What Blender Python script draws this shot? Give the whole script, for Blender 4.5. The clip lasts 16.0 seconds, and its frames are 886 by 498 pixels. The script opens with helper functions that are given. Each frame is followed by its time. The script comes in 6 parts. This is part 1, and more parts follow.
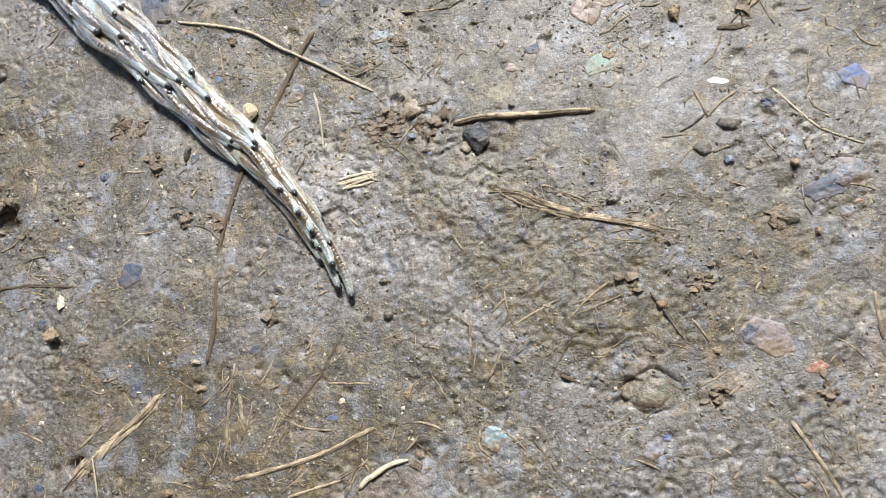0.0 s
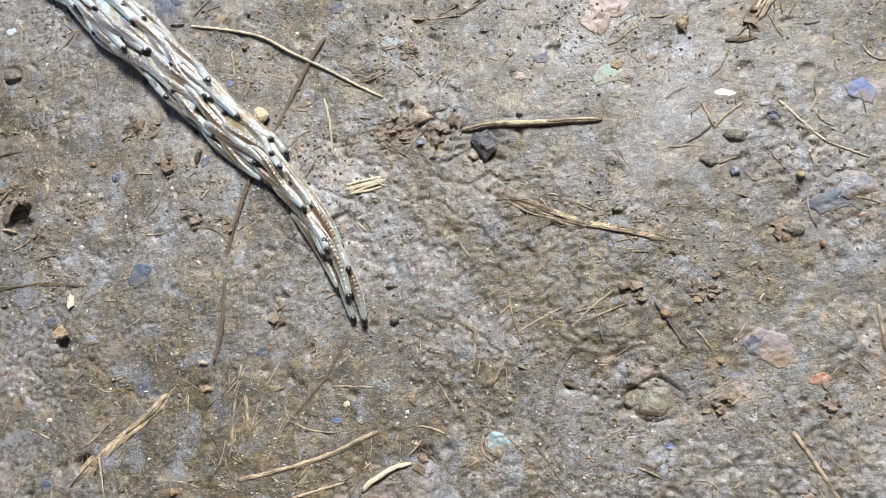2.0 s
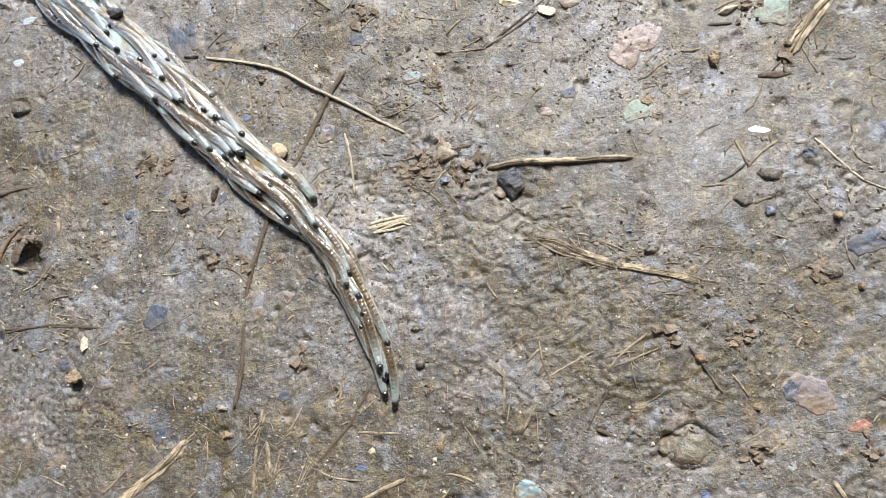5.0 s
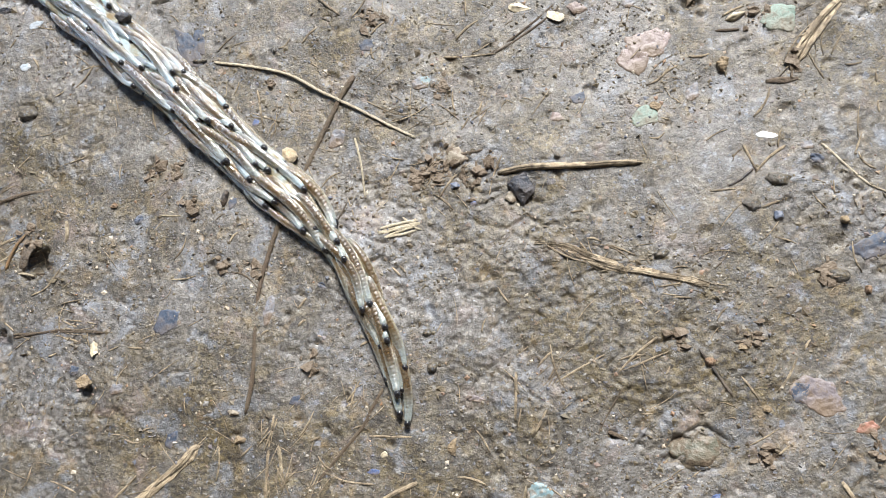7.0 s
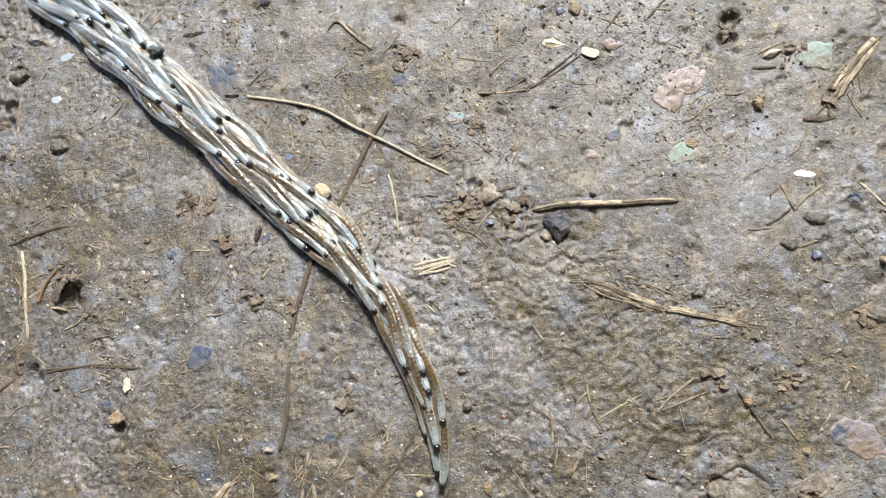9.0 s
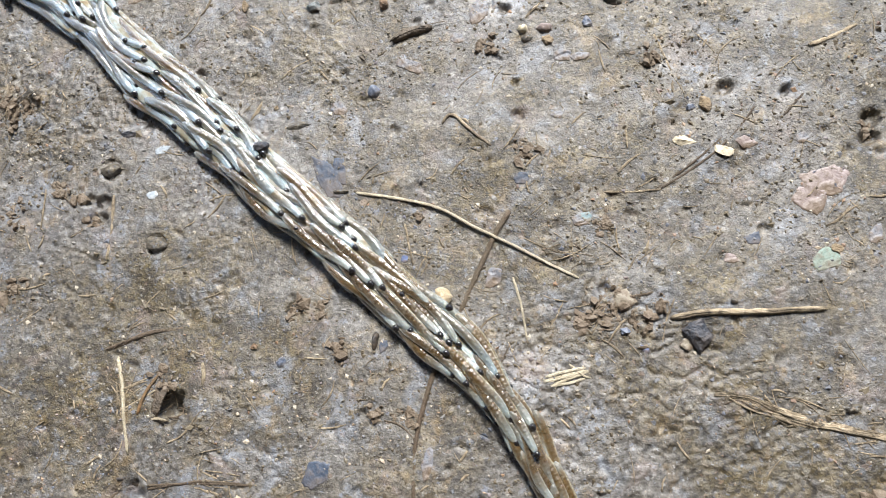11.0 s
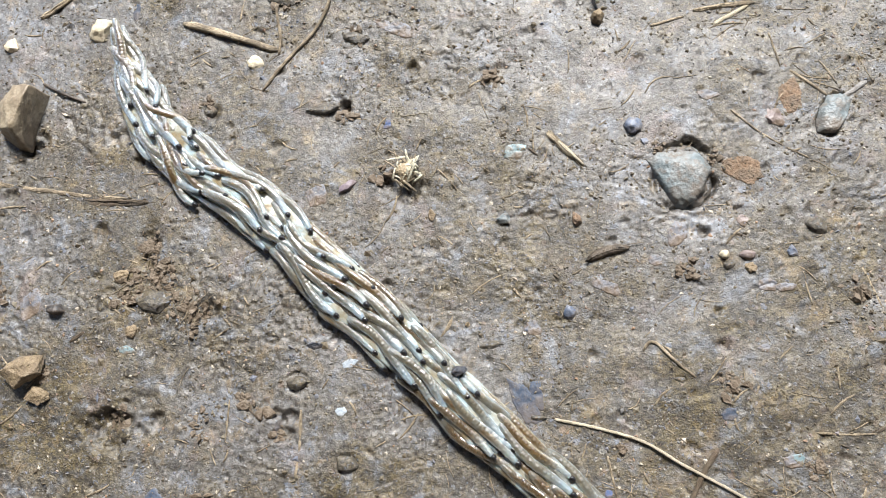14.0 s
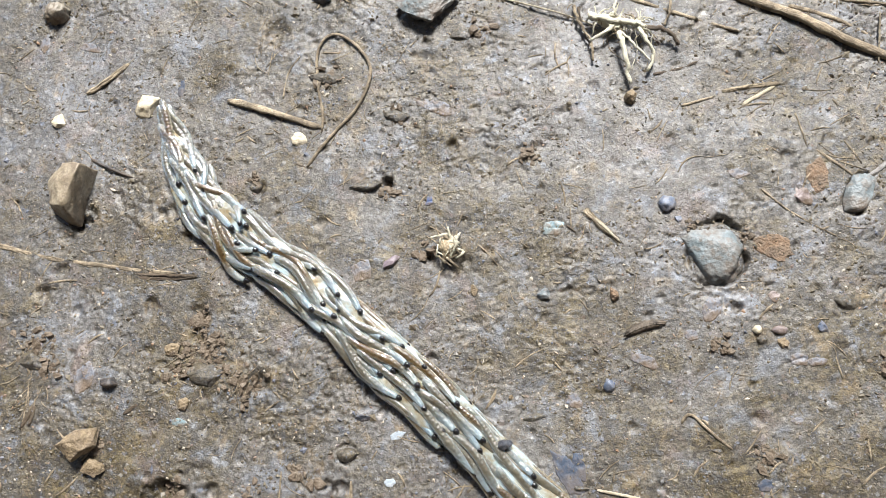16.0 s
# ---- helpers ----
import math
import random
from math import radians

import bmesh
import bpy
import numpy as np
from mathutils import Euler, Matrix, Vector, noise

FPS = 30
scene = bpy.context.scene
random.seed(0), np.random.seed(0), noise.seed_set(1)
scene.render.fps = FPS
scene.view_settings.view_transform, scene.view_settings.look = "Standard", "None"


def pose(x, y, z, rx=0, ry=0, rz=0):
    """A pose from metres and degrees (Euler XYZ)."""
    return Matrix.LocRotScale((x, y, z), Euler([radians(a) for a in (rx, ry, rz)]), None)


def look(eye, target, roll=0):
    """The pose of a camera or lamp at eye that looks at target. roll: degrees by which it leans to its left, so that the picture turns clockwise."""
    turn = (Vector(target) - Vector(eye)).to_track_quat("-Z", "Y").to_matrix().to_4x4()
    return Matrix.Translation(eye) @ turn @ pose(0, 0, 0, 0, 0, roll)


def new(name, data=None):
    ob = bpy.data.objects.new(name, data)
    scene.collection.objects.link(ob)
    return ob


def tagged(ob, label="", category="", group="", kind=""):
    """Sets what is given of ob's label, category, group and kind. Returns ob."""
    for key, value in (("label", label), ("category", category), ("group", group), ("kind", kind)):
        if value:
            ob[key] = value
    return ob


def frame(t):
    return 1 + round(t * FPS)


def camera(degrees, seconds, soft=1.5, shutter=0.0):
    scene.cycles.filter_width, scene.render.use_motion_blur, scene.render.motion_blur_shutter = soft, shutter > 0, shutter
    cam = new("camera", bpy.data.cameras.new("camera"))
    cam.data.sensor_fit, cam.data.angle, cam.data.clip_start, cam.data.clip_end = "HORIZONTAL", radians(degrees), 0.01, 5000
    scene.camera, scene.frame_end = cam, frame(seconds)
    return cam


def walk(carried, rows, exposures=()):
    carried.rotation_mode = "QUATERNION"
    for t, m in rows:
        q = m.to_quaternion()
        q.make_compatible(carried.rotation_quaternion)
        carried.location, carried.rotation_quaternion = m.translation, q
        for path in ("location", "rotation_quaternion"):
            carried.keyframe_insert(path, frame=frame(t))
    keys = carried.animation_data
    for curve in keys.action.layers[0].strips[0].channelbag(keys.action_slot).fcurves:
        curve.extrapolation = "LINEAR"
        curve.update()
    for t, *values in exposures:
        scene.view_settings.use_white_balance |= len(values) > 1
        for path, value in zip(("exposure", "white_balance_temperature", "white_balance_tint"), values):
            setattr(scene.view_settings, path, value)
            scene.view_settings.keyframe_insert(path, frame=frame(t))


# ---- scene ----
cam = camera(63.0, 16.0, soft=0.95, shutter=0.25)
# seconds, eye, turns about x, y and z in degrees from straight down
PATH = [
    (0, (0.00000, -0.00000, 0.06430), 8.37, 8.84, 0.00),
    (0.5, (-0.00005, -0.00076, 0.06420), 8.69, 9.07, 0.36),
    (1, (-0.00073, -0.00082, 0.06452), 8.61, 9.20, 0.51),
    (1.5, (0.00027, 0.00055, 0.06445), 8.58, 9.17, 0.85),
    (2, (0.00000, 0.00017, 0.06493), 8.77, 9.12, 1.03),
    (2.5, (-0.00088, -0.00021, 0.06459), 8.68, 9.25, 0.98),
    (3, (-0.00142, -0.00024, 0.06448), 8.53, 9.10, 0.96),
    (3.5, (-0.00037, 0.00026, 0.06461), 8.48, 8.81, 0.97),
    (4, (-0.00074, 0.00048, 0.06419), 8.73, 8.73, 0.94),
    (4.5, (-0.00281, 0.00268, 0.06381), 8.89, 8.67, 0.86),
    (4.7, (-0.00307, 0.00388, 0.06394), 8.65, 8.68, 0.75),
    (6.8, (-0.00427, 0.00517, 0.06494), 8.12, 7.85, 0.33),
    (7, (-0.00498, 0.00469, 0.06490), 8.41, 7.91, 0.37),
    (7.5, (-0.00567, 0.00437, 0.06496), 8.23, 8.13, 0.43),
    (8, (-0.00540, 0.00414, 0.06512), 8.47, 8.42, 0.64),
    (8.2, (-0.00518, 0.00441, 0.06515), 8.21, 8.45, 0.61),
    (10.3, (-0.01606, 0.01472, 0.06639), 9.37, 7.39, -0.07),
    (10.5, (-0.01693, 0.01523, 0.06573), 9.39, 7.51, -0.14),
    (11, (-0.02053, 0.01640, 0.06532), 9.87, 7.40, -0.13),
    (11.5, (-0.02456, 0.02002, 0.06567), 9.93, 7.31, -0.06),
    (12, (-0.02666, 0.02692, 0.06580), 9.46, 7.27, -0.05),
    (12.5, (-0.03039, 0.02890, 0.06580), 9.60, 7.07, 0.16),
    (13, (-0.03311, 0.03088, 0.06760), 10.53, 7.51, 0.37),
    (13.5, (-0.03649, 0.03596, 0.06989), 10.93, 7.16, 0.41),
    (14, (-0.03892, 0.03678, 0.07043), 10.63, 7.33, 0.61),
    (14.5, (-0.04182, 0.03821, 0.07185), 10.51, 7.16, 0.97),
    (15, (-0.04290, 0.04057, 0.07314), 10.70, 6.83, 0.75),
    (15.5, (-0.04339, 0.04335, 0.07416), 10.72, 6.93, 0.13),
    (16, (-0.04344, 0.04361, 0.07517), 10.75, 6.93, 0.00),
]
walk(cam, [(t, pose(*eye, a, b, c)) for t, eye, a, b, c in PATH])

# ---- light: a bright overcast sky, brightest high towards +y ----
SUN_AZ, SUN_EL = 80.0, 48.0
world = bpy.data.worlds.new("world")
scene.world = world
world.use_nodes = True
wnt = world.node_tree
sky = wnt.nodes.new("ShaderNodeTexSky")
sky.sky_type, sky.sun_disc = "NISHITA", False
sky.sun_elevation, sky.sun_rotation = radians(SUN_EL), radians(90 - SUN_AZ)
wnt.links.new(sky.outputs[0], wnt.nodes["Background"].inputs[0])
wnt.nodes["Background"].inputs[1].default_value = 0.09
sun = new("sun", bpy.data.lights.new("sun", "SUN"))
sun.data.energy, sun.data.angle, sun.data.color = 5.0, radians(16), (1.0, 0.99, 0.975)
sun.matrix_world = look((math.cos(radians(SUN_AZ)) * math.cos(radians(SUN_EL)), math.sin(radians(SUN_AZ)) * math.cos(radians(SUN_EL)), math.sin(radians(SUN_EL))), (0, 0, 0))
scene.view_settings.exposure = 0.92


# ---- materials ----
class Nodes:
    """A material and short ways to add nodes to it; the coordinates are millimetres."""

    def __init__(self, name):
        self.mat = bpy.data.materials.new(name)
        self.mat.use_nodes = True
        self.tree = self.mat.node_tree
        self.bsdf = self.tree.nodes["Principled BSDF"]
        tc = self.add("ShaderNodeTexCoord")
        mp = self.add("ShaderNodeMapping")
        mp.inputs["Scale"].default_value = (1000, 1000, 1000)
        self.link(tc.outputs["Object"], mp.inputs["Vector"])
        self.co = mp.outputs[0]

    def add(self, kind):
        return self.tree.nodes.new(kind)

    def link(self, a, b):
        self.tree.links.new(a, b)

    def noise(self, scale, detail=3, rough=0.55, co=None, distort=0.0):
        n = self.add("ShaderNodeTexNoise")
        n.inputs["Scale"].default_value, n.inputs["Detail"].default_value = scale, detail
        n.inputs["Roughness"].default_value, n.inputs["Distortion"].default_value = rough, distort
        self.link(co or self.co, n.inputs["Vector"])
        return n.outputs["Fac"]

    def times(self, a, b):
        n = self.add("ShaderNodeMix")
        n.data_type, n.blend_type, n.clamp_result = "RGBA", "MULTIPLY", False
        n.inputs[0].default_value = 1.0
        self.link(a, n.inputs[6])
        self.link(b, n.inputs[7])
        return n.outputs[2]

    def stretch(self, sx, sy, sz, co=None):
        mp = self.add("ShaderNodeMapping")
        mp.inputs["Scale"].default_value = (sx, sy, sz)
        self.link(co or self.co, mp.inputs["Vector"])
        return mp.outputs[0]

    def ramp(self, fac, *stops):
        n = self.add("ShaderNodeValToRGB")
        e = n.color_ramp.elements
        while len(e) < len(stops):
            e.new(0.5)
        for s, (p, c) in zip(e, stops):
            s.position = p
            s.color = (*c, 1) if isinstance(c, tuple) else (c, c, c, 1)
        self.link(fac, n.inputs[0])
        return n.outputs["Color"]

    def mix(self, fac, a, b, how="MIX"):
        n = self.add("ShaderNodeMix")
        n.data_type, n.blend_type = "RGBA", how
        for sock, v in ((n.inputs[0], fac), (n.inputs[6], a), (n.inputs[7], b)):
            if isinstance(v, tuple):
                sock.default_value = (*v, 1)
            elif isinstance(v, (int, float)):
                sock.default_value = v
            else:
                self.link(v, sock)
        return n.outputs[2]

    def math(self, op, a, b=0.0, clamp=False):
        n = self.add("ShaderNodeMath")
        n.operation, n.use_clamp = op, clamp
        for sock, v in zip(n.inputs, (a, b)):
            if isinstance(v, (int, float)):
                sock.default_value = v
            else:
                self.link(v, sock)
        return n.outputs[0]

    def bump(self, height, mm, strength=1.0, normal=None):
        n = self.add("ShaderNodeBump")
        n.inputs["Strength"].default_value, n.inputs["Distance"].default_value = strength, mm / 1000
        self.link(height, n.inputs["Height"])
        if normal:
            self.link(normal, n.inputs["Normal"])
        return n.outputs[0]

    def done(self, color=None, rough=None, normal=None, **values):
        for key, v in (("Base Color", color), ("Roughness", rough), ("Normal", normal)):
            if v is None:
                continue
            if isinstance(v, tuple):
                self.bsdf.inputs[key].default_value = (*v, 1)
            elif isinstance(v, (int, float)):
                self.bsdf.inputs[key].default_value = v
            else:
                self.link(v, self.bsdf.inputs[key])
        for key, v in values.items():
            self.bsdf.inputs[key.replace("_", " ")].default_value = v
        return self.mat


def mud_material():
    m = Nodes("wet mud")
    big, mid, fine = m.noise(0.045, 4), m.noise(0.4, 6, 0.66, distort=0.4), m.noise(2.2, 3, 0.6)
    col = m.ramp(mid, (0.30, (0.022, 0.0152, 0.0042)), (0.5, (0.083, 0.061, 0.019)), (0.70, (0.165, 0.126, 0.050)))
    grey = m.ramp(m.math("ADD", m.math("MULTIPLY", big, 0.7), m.math("MULTIPLY", m.noise(0.22, 5, 0.65), 0.4)), (0.46, 0.0), (0.65, 0.78))
    # grey clay, its pale tone tinted blue to paint in the sky's sheen
    col = m.mix(grey, col, m.ramp(fine, (0.35, (0.070, 0.068, 0.064)), (0.65, (0.140, 0.145, 0.155))))
    # near-black flecks put the shade of small crannies into the colour
    col = m.mix(m.ramp(fine, (0.36, 0.92), (0.49, 0.0)), col, (0.020, 0.0135, 0.007))
    col = m.mix(m.ramp(fine, (0.62, 0.0), (0.74, 0.6)), col, (0.30, 0.25, 0.19))
    # thin smears of blue-grey, rosy and ochre clay
    film = m.ramp(m.noise(0.28, 5, 0.65, distort=0.6), (0.53, 0.0), (0.64, 0.62))
    col = m.mix(film, col, (0.155, 0.178, 0.215))
    rosy = m.ramp(m.noise(0.21, 4, 0.6, m.stretch(1.0, 1.0, 3.0), distort=0.5), (0.58, 0.0), (0.70, 0.45))
    col = m.mix(rosy, col, (0.215, 0.165, 0.150))
    ochre = m.ramp(m.noise(0.33, 5, 0.7, m.stretch(1.3, 0.9, 5.0), distort=0.4), (0.56, 0.0), (0.68, 0.6))
    col = m.mix(ochre, col, (0.20, 0.140, 0.060))
    # specks of grit, each cell with its own tone
    bent = m.add("ShaderNodeVectorMath")
    bent.operation = "MULTIPLY_ADD"
    warp = m.add("ShaderNodeTexNoise")
    warp.inputs["Scale"].default_value = 2.4
    m.link(m.co, warp.inputs["Vector"])
    m.link(warp.outputs["Color"], bent.inputs[0])
    bent.inputs[1].default_value = (0.7, 0.7, 0.7)
    m.link(m.co, bent.inputs[2])
    # every crumb has its own tone
    steps = []
    for scale, amount in ((1.25, 0.55), (2.9, 0.7), (6.5, 0.55)):
        cell = m.add("ShaderNodeTexVoronoi")
        cell.inputs["Scale"].default_value = scale
        m.link(bent.outputs[0], cell.inputs["Vector"])
        sep = m.add("ShaderNodeSeparateColor")
        m.link(cell.outputs["Color"], sep.inputs[0])
        steps.append(sep.outputs[2])
        tint = m.ramp(sep.outputs[0], (0.0, (0.55, 0.50, 0.44)), (0.3, (0.85, 0.81, 0.75)), (0.6, (1.05, 1.03, 1.02)), (0.85, (1.25, 1.22, 1.18)), (1.0, (1.22, 1.27, 1.34)))
        col = m.mix(amount, col, m.times(col, tint))
    for scale, share, size in ((0.8, 0.87, 0.26), (1.7, 0.80, 0.30), (3.4, 0.76, 0.35)):
        vor = m.add("ShaderNodeTexVoronoi")
        vor.inputs["Scale"].default_value = scale
        m.link(bent.outputs[0], vor.inputs["Vector"])
        sep = m.add("ShaderNodeSeparateColor")
        m.link(vor.outputs["Color"], sep.inputs[0])
        tone = m.ramp(sep.outputs[1], (0.0, (0.34, 0.29, 0.22)), (0.22, (0.045, 0.045, 0.055)), (0.42, (0.24, 0.145, 0.08)), (0.6, (0.13, 0.17, 0.25)), (0.78, (0.24, 0.27, 0.31)), (0.95, (0.42, 0.40, 0.36)))
        chosen = m.math("MULTIPLY", m.math("GREATER_THAN", sep.outputs[0], share), m.math("LESS_THAN", vor.outputs["Distance"], size))
        col = m.mix(m.math("MULTIPLY", chosen, 0.42), col, tone)
    wet = m.ramp(m.noise(0.16, 4, 0.6), (0.35, 0.0), (0.65, 1.0))
    rough = m.math("ADD", m.math("MULTIPLY", fine, 0.25), m.math("SUBTRACT", 0.54, m.math("MULTIPLY", m.math("MAXIMUM", wet, grey), 0.24)))
    crumb = m.add("ShaderNodeTexVoronoi")
    crumb.feature, crumb.inputs["Scale"].default_value = "SMOOTH_F1", 4.0
    m.link(bent.outputs[0], crumb.inputs["Vector"])
    patch = m.math("MULTIPLY", m.ramp(m.noise(0.3, 4, 0.6), (0.36, 0.3), (0.6, 1.0)), m.ramp(grey, (0.0, 1.0), (0.8, 0.3)))
    ledge = m.noise(1.3, 6, 0.72, m.stretch(0.75, 1.35, 1.0, bent.outputs[0]))
    h = m.math("SUBTRACT", m.math("MULTIPLY", ledge, 0.9), m.math("MULTIPLY", crumb.outputs["Distance"], 0.5))
    # crumbs break off in small sharp steps
    h = m.math("ADD", h, m.math("ADD", m.math("MULTIPLY", steps[0], 0.35), m.math("MULTIPLY", steps[1], 0.30)))
    h = m.math("MULTIPLY", m.math("ADD", h, m.math("MULTIPLY", m.noise(6.0, 4, 0.7), 0.5)), patch)
    # a film of water over the crumbs, thickest on the grey smears
    film = m.math("ADD", 0.45, m.math("MULTIPLY", m.math("MAXIMUM", wet, grey), 0.7), clamp=True)
    m.link(film, m.bsdf.inputs["Coat Weight"])
    m.link(m.bump(m.noise(3.0, 5, 0.75), 0.09, 1.0), m.bsdf.inputs["Coat Normal"])
    return m.done(col, rough, m.bump(h, 0.45, 1.0), Specular_IOR_Level=0.4, Coat_Roughness=0.48, Coat_IOR=1.68)


def speckled(name, dark, mid, light, rough=0.55, scale=1.2, relief=0.12, vary=0.0, stain=0.45):
    """Stone, clay or clod: three tones mixed by coarse and fine grain."""
    m = Nodes(name)
    col = m.ramp(m.noise(scale, 5, 0.65), (0.3, dark), (0.5, mid), (0.72, light))
    col = m.mix(m.ramp(m.noise(scale * 5, 3, 0.6), (0.35, 0.5), (0.55, 0.0)), col, dark)
    col = m.mix(m.ramp(m.noise(scale * 0.4, 3), (0.40, 0.0), (0.62, stain)), col, (0.15, 0.108, 0.072))
    col = m.mix(m.ramp(m.noise(scale * 2.2, 4, 0.65), (0.48, 0.0), (0.60, stain * 0.8)), col, (0.115, 0.08, 0.052))
    if vary:
        info = m.add("ShaderNodeNewGeometry")
        col = m.mix(vary, col, m.ramp(info.outputs["Random Per Island"], (0.0, (0.05, 0.037, 0.022)), (0.3, (0.105, 0.082, 0.05)), (0.6, (0.15, 0.127, 0.085)), (0.78, (0.17, 0.165, 0.16)), (0.88, (0.10, 0.115, 0.15)), (0.93, (0.24, 0.14, 0.075)), (0.97, (0.42, 0.37, 0.29))))
    r = m.math("ADD", rough - 0.12, m.math("MULTIPLY", m.noise(scale * 2, 3), 0.25))
    return m.done(col, r, m.bump(m.noise(scale * 2.5, 3, 0.6), relief, 0.9))


def fibrous(name, dark, mid, light, rough=0.6, stain=0.8):
    """Dry plant fibre: fine streaks along the stalk, stained by mud."""
    m = Nodes(name)
    uv = m.add("ShaderNodeUVMap")
    st = m.stretch(1.2, 26.0, 1.0, uv.outputs[0])
    streak = m.noise(1.0, 4, 0.6, st)
    col = m.ramp(streak, (0.3, dark), (0.5, mid), (0.7, light))
    col = m.mix(m.ramp(m.noise(0.55, 4, 0.6), (0.40, 0.0), (0.60, stain)), col, (0.115, 0.088, 0.055))
    col = m.mix(m.ramp(m.noise(2.2, 3, 0.6), (0.55, 0.0), (0.68, stain * 0.7)), col, (0.07, 0.05, 0.033))
    info = m.add("ShaderNodeObjectInfo")
    col = m.mix(m.math("MULTIPLY", info.outputs["Random"], 0.30), col, dark)
    h = m.math("ADD", streak, m.math("MULTIPLY", m.noise(3.0, 3), 0.4))
    return m.done(col, rough, m.bump(h, 0.20, 0.9))


def larva_skin(name, side, gut, milky):
    """Moist translucent skin: a dark gut showing along the back, paler fat at the sides, milky towards the head."""
    m = Nodes(name)
    sep = m.add("ShaderNodeSeparateXYZ")
    m.link(m.co, sep.inputs[0])
    across = m.math("ABSOLUTE", m.math("ADD", sep.outputs[1], m.math("MULTIPLY", m.math("SUBTRACT", m.noise(1.4, 2), 0.5), 0.25)))
    col = m.ramp(across, (0.04, gut), (0.28, gut), (0.42, side), (0.54, side))
    att = m.add("ShaderNodeAttribute")
    att.attribute_name = "milk"
    info = m.add("ShaderNodeObjectInfo")
    fat = m.math("ADD", att.outputs["Fac"], m.math("MULTIPLY", m.math("SUBTRACT", m.noise(0.9, 4), 0.54), 1.3))
    fat = m.math("ADD", fat, m.math("MULTIPLY", info.outputs["Random"], 0.12), clamp=True)
    col = m.mix(fat, col, milky)
    h = m.math("ADD", m.noise(1.1, 3, 0.6), m.math("MULTIPLY", m.noise(4.0, 2), 0.35))
    return m.done(col, 0.24, m.bump(h, 0.20, 0.8), Specular_IOR_Level=0.15, Subsurface_Weight=0.45, Subsurface_Radius=(0.9, 0.7, 0.5), Subsurface_Scale=0.00025, IOR=1.36, Transmission_Weight=0.6, Coat_Weight=1.0, Coat_IOR=1.45, Coat_Roughness=0.055)


MUD = mud_material()
GRIT = speckled("grit", (0.10, 0.07, 0.04), (0.18, 0.135, 0.085), (0.30, 0.24, 0.17), 0.5, 2.0, 0.06, 0.9)
CLOD = MUD
DARKCLOD = speckled("clod", (0.075, 0.054, 0.034), (0.145, 0.11, 0.074), (0.23, 0.185, 0.135), 0.6, 1.5, 0.22)
STRAW = fibrous("straw", (0.22, 0.16, 0.095), (0.46, 0.365, 0.24), (0.66, 0.56, 0.41))
STEM = fibrous("brown stem", (0.045, 0.03, 0.019), (0.105, 0.072, 0.045), (0.20, 0.147, 0.098))
PALE = fibrous("pale straw", (0.28, 0.21, 0.125), (0.48, 0.40, 0.27), (0.68, 0.60, 0.45))
FRESH = fibrous("cream straw", (0.36, 0.29, 0.18), (0.60, 0.52, 0.37), (0.80, 0.74, 0.60), stain=0.3)
ORANGEROOT = fibrous("rusty root", (0.13, 0.07, 0.03), (0.28, 0.16, 0.07), (0.42, 0.27, 0.14))
ROOT = fibrous("cream root", (0.60, 0.53, 0.36), (0.80, 0.75, 0.57), (0.88, 0.85, 0.72), stain=0.12)
BLACK = speckled("blackened matter", (0.012, 0.011, 0.011), (0.03, 0.028, 0.028), (0.07, 0.062, 0.055), 0.45, 1.5, 0.15)
BARK = speckled("bark", (0.03, 0.023, 0.017), (0.10, 0.078, 0.055), (0.24, 0.20, 0.15), 0.6, 1.2, 0.3)
GREYWOOD = fibrous("grey wood", (0.16, 0.145, 0.13), (0.33, 0.31, 0.29), (0.48, 0.47, 0.45))
SLATE = speckled("slate", (0.015, 0.018, 0.024), (0.036, 0.043, 0.057), (0.08, 0.092, 0.115), 0.52, 1.1, 0.3, stain=0.3)
BLUESTONE = speckled("blue stone", (0.06, 0.075, 0.11), (0.14, 0.17, 0.225), (0.26, 0.29, 0.33), 0.42, 1.2, 0.1)
BLUEGREY = speckled("blue-grey clay", (0.11, 0.115, 0.13), (0.18, 0.19, 0.215), (0.27, 0.28, 0.295), 0.5, 0.7, 0.2, stain=0.95)
SLATEBLUE = speckled("blue slate", (0.018, 0.028, 0.046), (0.04, 0.062, 0.10), (0.085, 0.118, 0.16), 0.62, 0.8, 0.1, stain=0.45)
BLUE = speckled("blue chip", (0.03, 0.06, 0.15), (0.07, 0.12, 0.26), (0.16, 0.22, 0.34), 0.6, 1.0, 0.08, stain=0.7)
TEAL = speckled("teal chip", (0.10, 0.16, 0.18), (0.20, 0.30, 0.32), (0.36, 0.45, 0.45), 0.45, 0.9, 0.1, stain=0.95)
GREEN = speckled("green mineral", (0.13, 0.17, 0.14), (0.20, 0.28, 0.235), (0.29, 0.38, 0.32), 0.6, 0.8, 0.15, stain=0.7)
GREENSTONE = speckled("greenish stone", (0.075, 0.073, 0.052), (0.125, 0.122, 0.09), (0.19, 0.185, 0.145), 0.5, 0.8, 0.25, stain=0.9)
MAUVE = speckled("mauve clay", (0.10, 0.085, 0.09), (0.19, 0.165, 0.172), (0.27, 0.245, 0.25), 0.5, 0.7, 0.15, stain=0.95)
PINK = speckled("pink stone", (0.18, 0.14, 0.13), (0.29, 0.235, 0.225), (0.41, 0.355, 0.345), 0.5, 0.7, 0.15, stain=0.95)
RED = speckled("red chip", (0.20, 0.085, 0.06), (0.36, 0.17, 0.12), (0.46, 0.28, 0.21), 0.5, 0.9, 0.12, stain=0.95)
